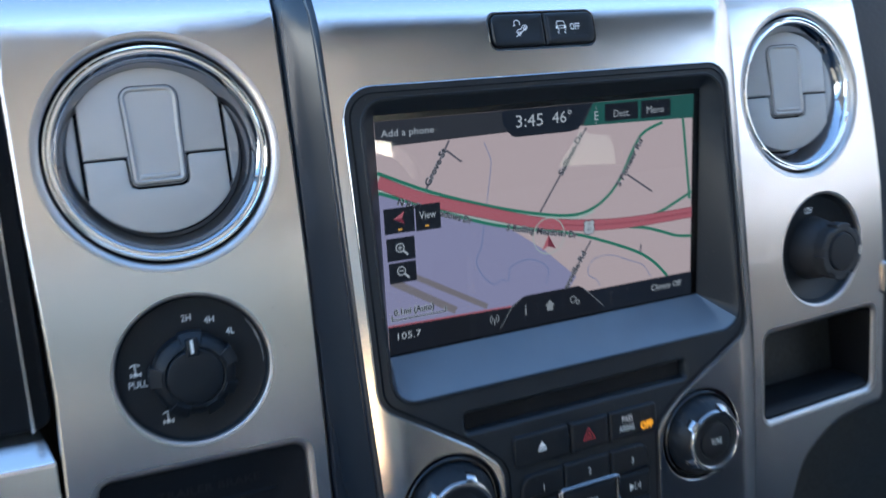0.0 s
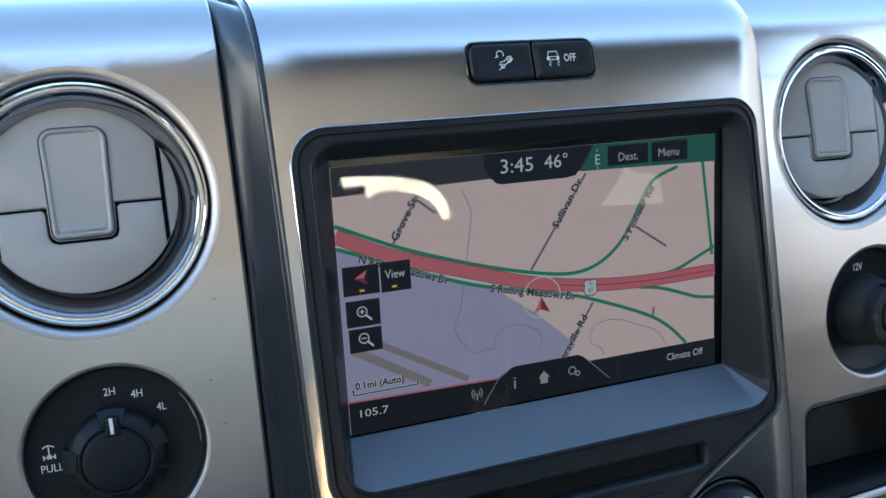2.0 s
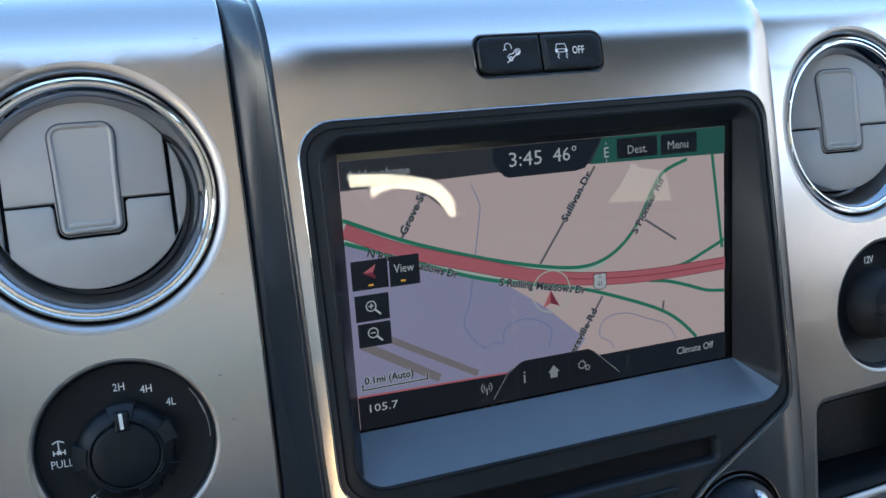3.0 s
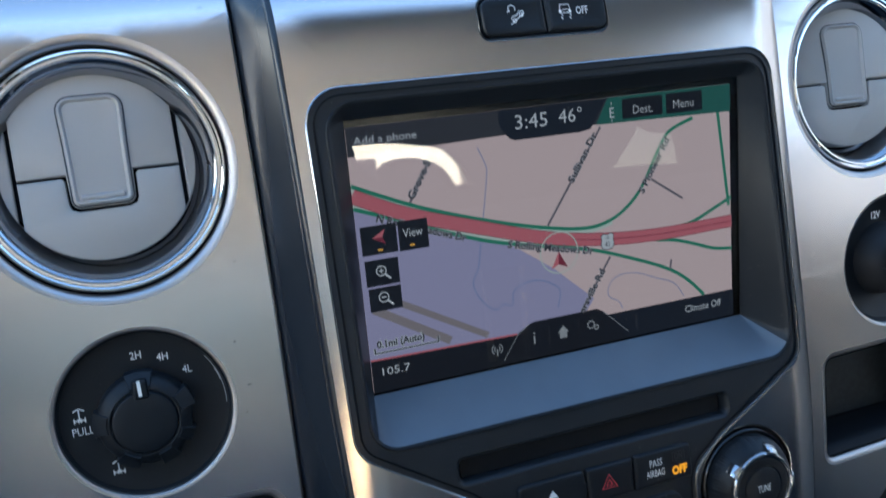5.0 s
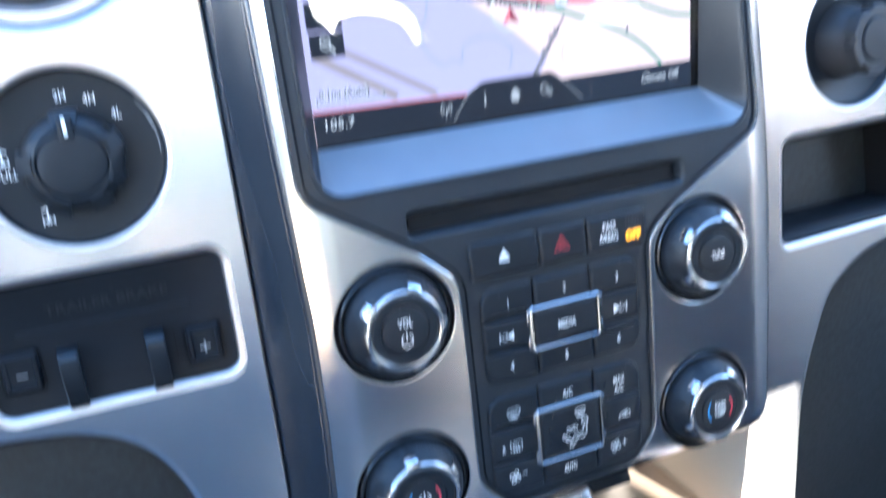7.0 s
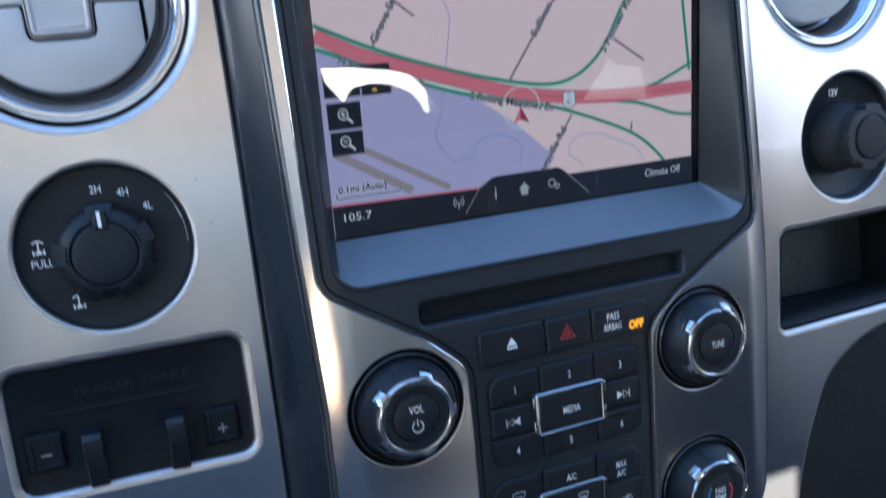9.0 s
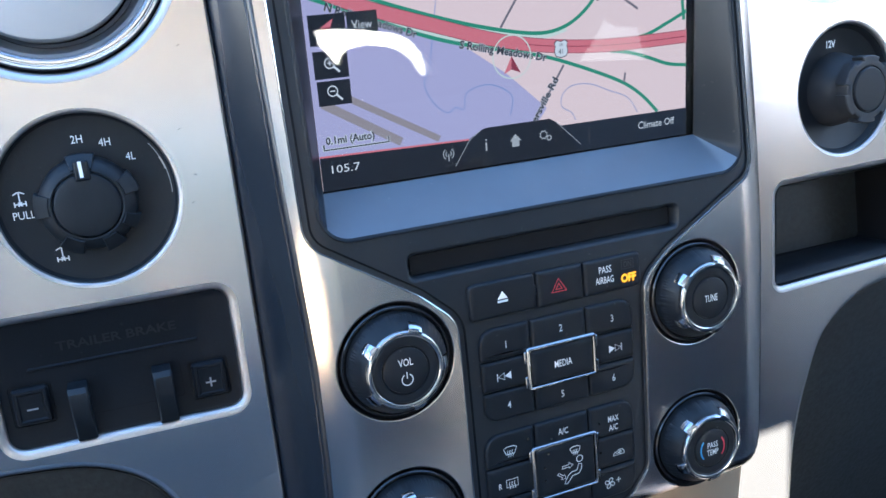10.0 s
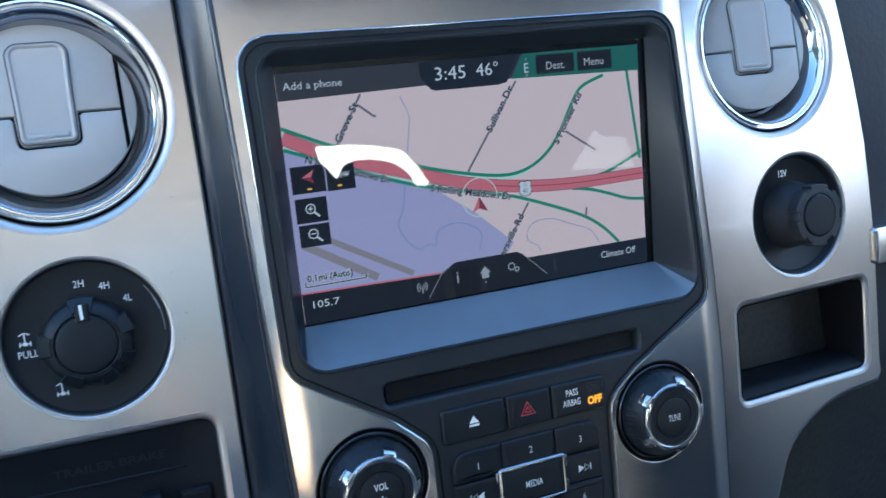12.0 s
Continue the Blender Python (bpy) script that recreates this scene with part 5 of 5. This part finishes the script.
for bold, mat, k in ((0.085, I_TEXT, 8.2), (0.03, I_DARK, 9)):
    word("0.1mi (Auto)", 2.8, -71.6, -31.2, mat, k, width=19.6, bold=bold)
# footer
area_of("footer_bar", [(-84.6, -37.2), (-22, -38.6), (-16.4, -35.4), (-14, -34.8), (15.6, -34.8), (18.4, -36.4), (21, -38.4), (85.6, -38.6), (85.6, -50.6), (-84.6, -50.6)], I_BAR, 8)
area_of("climate_bar", [(21, -38.4), (85.6, -38.6), (85.6, -50.6), (30, -50.6)], I_NAVY, 8.5)
road("footer_line", [(-84.6, -37.2), (-22, -38.6)], 0.7, I_RED, 8.5, False)
for pts in ([(-28.6, -48.6), (-22, -39.2), (-16.4, -35.4)], [(18.4, -36.4), (30.4, -47.6)]):
    road("tab_line", pts, 0.25, I_DIM, 9, False)
for x in (-7.6, 6.4):
    road("tab_line", [(x, -37.6), (x, -46.6)], 0.2, I_BAR2, 9, False)
word("105.7", 3.1, -75.2, -42.4, I_TEXT, 9, width=11.4)
word("Climate Off", 3.2, 69.2, -43.4, I_TEXT, 9.4, width=19.2)
for r in (1.2, 2.3):
    for a in (35, -145):
        road("radio_symbol", circle_pts(-31.4, -43.2, r, a - 90, a + 20, 10), 0.4, I_DIM, 9, False)
road("radio_symbol", [(-31.4, -43.2), (-31.4, -46.2)], 0.5, I_DIM, 9, False)
word("i", 5.4, -14.4, -41.6, I_DIM, 9, squeeze=1.1)
area_of("home_symbol", [(-2.6, -44.4), (0.8, -44.4), (0.8, -42.0), (1.8, -42.0), (-0.9, -39.0), (-3.6, -42.0), (-2.6, -42.0)], I_DIM, 9)
for x, z, r in ((12.4, -41.2, 1.5), (15.0, -42.8, 0.9)):
    road("gear_symbol", [(x + r * (1.25 if k % 2 else 0.9) * math.cos(radians(k * 22.5)), z + r * (1.25 if k % 2 else 0.9) * math.sin(radians(k * 22.5))) for k in range(17)], 0.5, I_DIM, 9, False)
road("temperature_scale", [(34.5, -40.8), (34.5, -47.0)], 0.5, I_BAR2, 9, False)
for k in range(5):
    road("temperature_scale", [(34.5, -41 - 1.4 * k), (35.6, -41 - 1.4 * k)], 0.4, I_BAR2, 9, False)

# ---- console below the stack ----
FZ = -281.0
con = thing("centre_console", (0, 0, FZ), "silver centre console with black tray below the stack", "console", kind="structure")
low = lambda x, y, d=0.0: Vector((x, y, FZ + d))
TRAY = rrect(4, -190, 84, 20, 12)
bm = sheet([(-6, 70), (108.5, 70), (108.5, -260), (-6, -260)], [TRAY], lambda x, z, d: low(x, z), [0])
part("console_top", bm, BEIGE, con)
bm = sheet([(-118, 70), (-6.1, 70), (-6.1, -260), (-118, -260)], [], lambda x, z, d: low(x, z, 0.6), [0])
part("console_top_left", bm, CONSOLEDARK, con, "darker brown-grey left part of the console top")
bm = bmesh.new()
o = spaced(TRAY, 20)
loft(bm, [[low(x, y, d) for x, y in grown(o, g)] for g, d in ((2.2, 0), (1.9, 1.4), (0.8, 2.0), (-0.4, 1.2), (-1.6, -3), (-5, -30))], cap_last=True)
part("tray", bm, GLOSS, con, "black open tray with a raised rim")
bm = bmesh.new()
loft(bm, [[Vector((x, y, z)) for x, z in ((112.5, -190), (110.4, -216), (107.6, -250), (104.5, FZ))] for y in (-15, -11, 10, 40, 70)], close=False)
loft(bm, [[Vector((-118, -12, -200)), Vector((-118, 70, -200))], [Vector((-118, -12, FZ)), Vector((-118, 70, FZ))]], close=False)
# Cheek coloured paler than the top for the bounced sun.
part("console_cheek", bm, CREAM, con)
bm = bmesh.new()
loft(bm, [[Vector((x, y, z)) for y, z in ((70, -200), (66, -235), (66, FZ))] for x in (-118, 112)], close=False)
part("rear_wall", bm, BLACK, con)
bm = bmesh.new()
for x, w in ((112, 34), (-151, 33)):
    loft(bm, [[Vector((x, -14, -330)), Vector((x + w, -14, -330))], [Vector((x, -40, -400)), Vector((x + w, -40, -400))], [Vector((x, -260, -430)), Vector((x + w, -260, -430))]], close=False)
part("console_flank", bm, SILVER, con)
# Dark block standing in for the shade beneath the stack.
part("under_stack_shade", plate(rrect(-104, -226, 44, -212, 4), [(0, -50), (0, 10), (1, 11)], flat(6.0)), DULL, con)

np_ = thing("name_plate", (0, -12, -238), "small brushed metal plate with dark illegible emblem bars", "name plate")


def plate_at(x, z, d=0.0):
    return Vector((x, -14 - d + 0.6 * (z + 228), z))


part("plate_body", plate(rrect(-20.6, -235, 18, -225.2, 1.4, 4), [(0, -6), (0, 0.6), (0.5, 1.2), (1.2, 1.4)], plate_at), SILVER, np_)
bm = bmesh.new()
for k in range(4):
    x = -17.5 + 9 * k
    bar(bm, [(x - 3.4, -233.6), (x + 3.4, -233.6)], 1.0, plate_at, 1.5)
    bar(bm, [(x - 3.4, -228.0), (x + 3.4, -228.0)], 1.0, plate_at, 1.5)
part("emblem_bars", bm, GREYPRINT, np_)
part("top_band", plate(rrect(-21.2, -225, 17.2, -221.6, 0.6, 3), [(0, -6), (0, 0.2), (0.4, 0.6)], plate_at), STEEL, np_, "dark band above the plate")
bm = plate(rrect(-30, -233, -24.2, -222, 1.5, 4), [(0, -6), (0, 2), (0.6, 2.6)], plate_at)
part("holder", bm, BLACK, np_)
bm = plate(rrect(18.4, -229, 40, -222, 1.5, 4), [(0, -6), (0, 1), (0.6, 1.6)], plate_at)
part("port_cover", bm, DULL, np_)

# ---- gear selector ----
gs = thing("gear_selector", (-13, -58, FZ), "black leather gear selector knob with chrome inlay", "gear selector")
gx, gy, gz = -18.0, -62.0, -243.0
bm = bmesh.new()
bmesh.ops.create_uvsphere(bm, u_segments=40, v_segments=24, radius=1.0)
for v in bm.verts:
    c = v.co.copy()
    s = 1.0 - 0.10 * max(0, -c.z)
    v.co = Vector((gx + 32 * math.copysign(abs(c.x) ** 0.82, c.x) * s, gy + 29 * math.copysign(abs(c.y) ** 0.9, c.y) * s, gz + 31 * math.copysign(abs(c.z) ** 0.9, c.z)))
part("knob", bm, LEATHER, gs)
bm = bmesh.new()
rows = []
for k in range(15):
    a = radians(10 + 150 * k / 14)
    rows.append([Vector((gx + 4 + x * (0.75 + 0.25 * k / 14), gy - 30.2 * math.copysign(abs(math.cos(a)) ** 0.9, math.cos(a)), gz + 32.6 * math.sin(a) ** 0.9 - 0.035 * abs(x) ** 1.6 + (0 if abs(x) < 13 else -2.2))) for x in (-14, -12.6, -8, -3, 3, 8, 12.6, 14)])
loft(bm, rows, close=False)
part("chrome_inlay", bm, INLAY, gs, "curved chrome inlay")
part("shaft", loft(bmesh.new(), [[Vector((gx + r * math.cos(a), gy + 6 + r * math.sin(a), z)) for a in (2 * math.pi * k / 24 for k in range(24))] for r, z in ((9, gz - 20), (9, FZ + 8), (26, FZ + 2), (34, FZ - 1))]), RUBBER, gs)

# ---- unseen seat row, added to stop sun; its shapes show in glass and metal ----
seat = thing("seat_row_screen", (0, -640, -1112), "unseen split seat row, added to stop sun and toned for reflections", "seat")
# Gaps cut to give the bright arc and wedge mirrored in the display.
arc_gap = smooth_line([(79, -15), (104, -16), (132, -19), (160, -24), (186, -31), (202, -44), (214, -61), (224, -78)], 4) + smooth_line([(200, -79), (193, -64), (182, -51), (168, -43), (148, -38), (130, -38), (115, -44), (105, -58), (94, -46), (82, -31)], 4)
side_gap = [(413, -84), (440, -52), (455, -30), (480, -46), (513, -50), (520, -70), (524, -92)]
back = lambda x, z, d=0.0: Vector((x, -640 - d, z))
# Each patch is toned for its mirror image; slots let sun and glow through.
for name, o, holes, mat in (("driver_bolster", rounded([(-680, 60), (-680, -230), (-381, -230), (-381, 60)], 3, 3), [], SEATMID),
                            ("driver_backrest", rounded([(-380.9, 60), (-380.9, -55), (-30, -55), (-30, 60)], 3, 3), [], PALETONE),
                            ("driver_mid_back", rounded([(-380.9, -55.1), (-380.9, -230), (-30, -230), (-30, -55.1)], 3, 3), [rrect(-320, -208, -240, -150, 22)], MIDTONE),
                            ("driver_lower_back", rounded([(-680, -234), (-680, -1112), (-124, -1112), (-124, -234)], 3, 3), [], BLUETONE),
                            ("middle_backrest", rounded([(-123.9, -234), (-123.9, -1112), (39.9, -1112), (39.9, -234)], 0.1, 2), [], BLUETONE),
                            ("middle_warm_strip", rounded([(-29.9, 60), (-29.9, -233.9), (39.9, -233.9), (39.9, 60)], 0.1, 2), [], TANTONE),
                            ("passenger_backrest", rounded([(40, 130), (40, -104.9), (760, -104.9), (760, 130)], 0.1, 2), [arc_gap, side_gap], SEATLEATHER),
                            ("passenger_mid_back", rounded([(40, -105), (40, -224.9), (222, -224.9), (222, -186), (281, -186), (281, -224.9), (760, -224.9), (760, -105)], 0.1, 2), [], GREYTONE),
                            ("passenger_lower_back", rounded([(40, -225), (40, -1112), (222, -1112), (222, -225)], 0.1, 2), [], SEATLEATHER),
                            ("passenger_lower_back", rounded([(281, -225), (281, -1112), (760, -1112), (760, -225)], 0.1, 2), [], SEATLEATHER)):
    bm = sheet(o, holes, back, [])
    ex = bmesh.ops.extrude_face_region(bm, geom=bm.faces[:])
    for v in ex["geom"]:
        if isinstance(v, bmesh.types.BMVert):
            v.co.y -= 20
    part(name, bm, mat, seat)
base = PANEL.inverted()
# Cushions added to lift the reflection in the lower silver.
for x0, x1, mat in ((-0.66, -0.135, CUSHIONTONE), (-0.13, 0.125, CUSHIONTONE), (0.13, 0.66, SEATLEATHER)):
    bm = bmesh.new()
    o = rrect(x0, -0.68, x1, -0.35, 0.05, 6)
    loft(bm, [[base @ Vector((x, y, z - 0.06 * (y + 0.68))) * 1000 for x, y in grown(o, g)] for g, z in ((-0.02, 0.30), (0, 0.34), (0, 0.56), (-0.012, 0.59), (-0.04, 0.605), (-0.09, 0.61))], cap_last=True)
    part("seat_cushion", bm, mat, seat)
# Near-black block added out of view behind the seat row.
rear = thing("rear_block", (0, -1100, -700), "dark rear cushion block added unseen behind the seat row", "seat")
bm = bmesh.new()
o = rrect(-0.75, -1.6, 0.75, -0.78, 0.05, 5)
loft(bm, [[base @ Vector((x, y, z)) * 1000 for x, y in grown(o, g)] for g, z in ((0, 0.04), (0, 0.68), (-0.008, 0.71), (-0.03, 0.72))], cap_last=True)
part("cushion", bm, SEATCLOTH, rear)

# ---- wear: chipped dial edge and fine scratches ----
bm = bmesh.new()
bar(bm, circle_pts(KL[0], KL[1], 28.6, -4, 36, 14), 0.28, on_side, -3.7)
bar(bm, circle_pts(KL[0], KL[1], 28.5, 14, 24, 6), 0.6, on_side, -3.65)
part("chipped_edge", bm, GREYPRINT, sel, "pale worn chip along the dial edge", flip=False)
scratched = bpy.data.objects["side_panel_left"]
for pts in ([(-131.6, -36.5), (-130.4, -36.7)], [(-133.7, -46.7), (-133.0, -46.6)], [(-130.1, 9.0), (-128.9, 9.3)], [(-127.9, 100.2), (-126.6, 100.0)], [(-134.4, -20.0), (-133.4, -19.6)]):
    part("scratch", bar(bmesh.new(), pts, 0.16, on_side, 0.05), STEEL, scratched, flip=False)
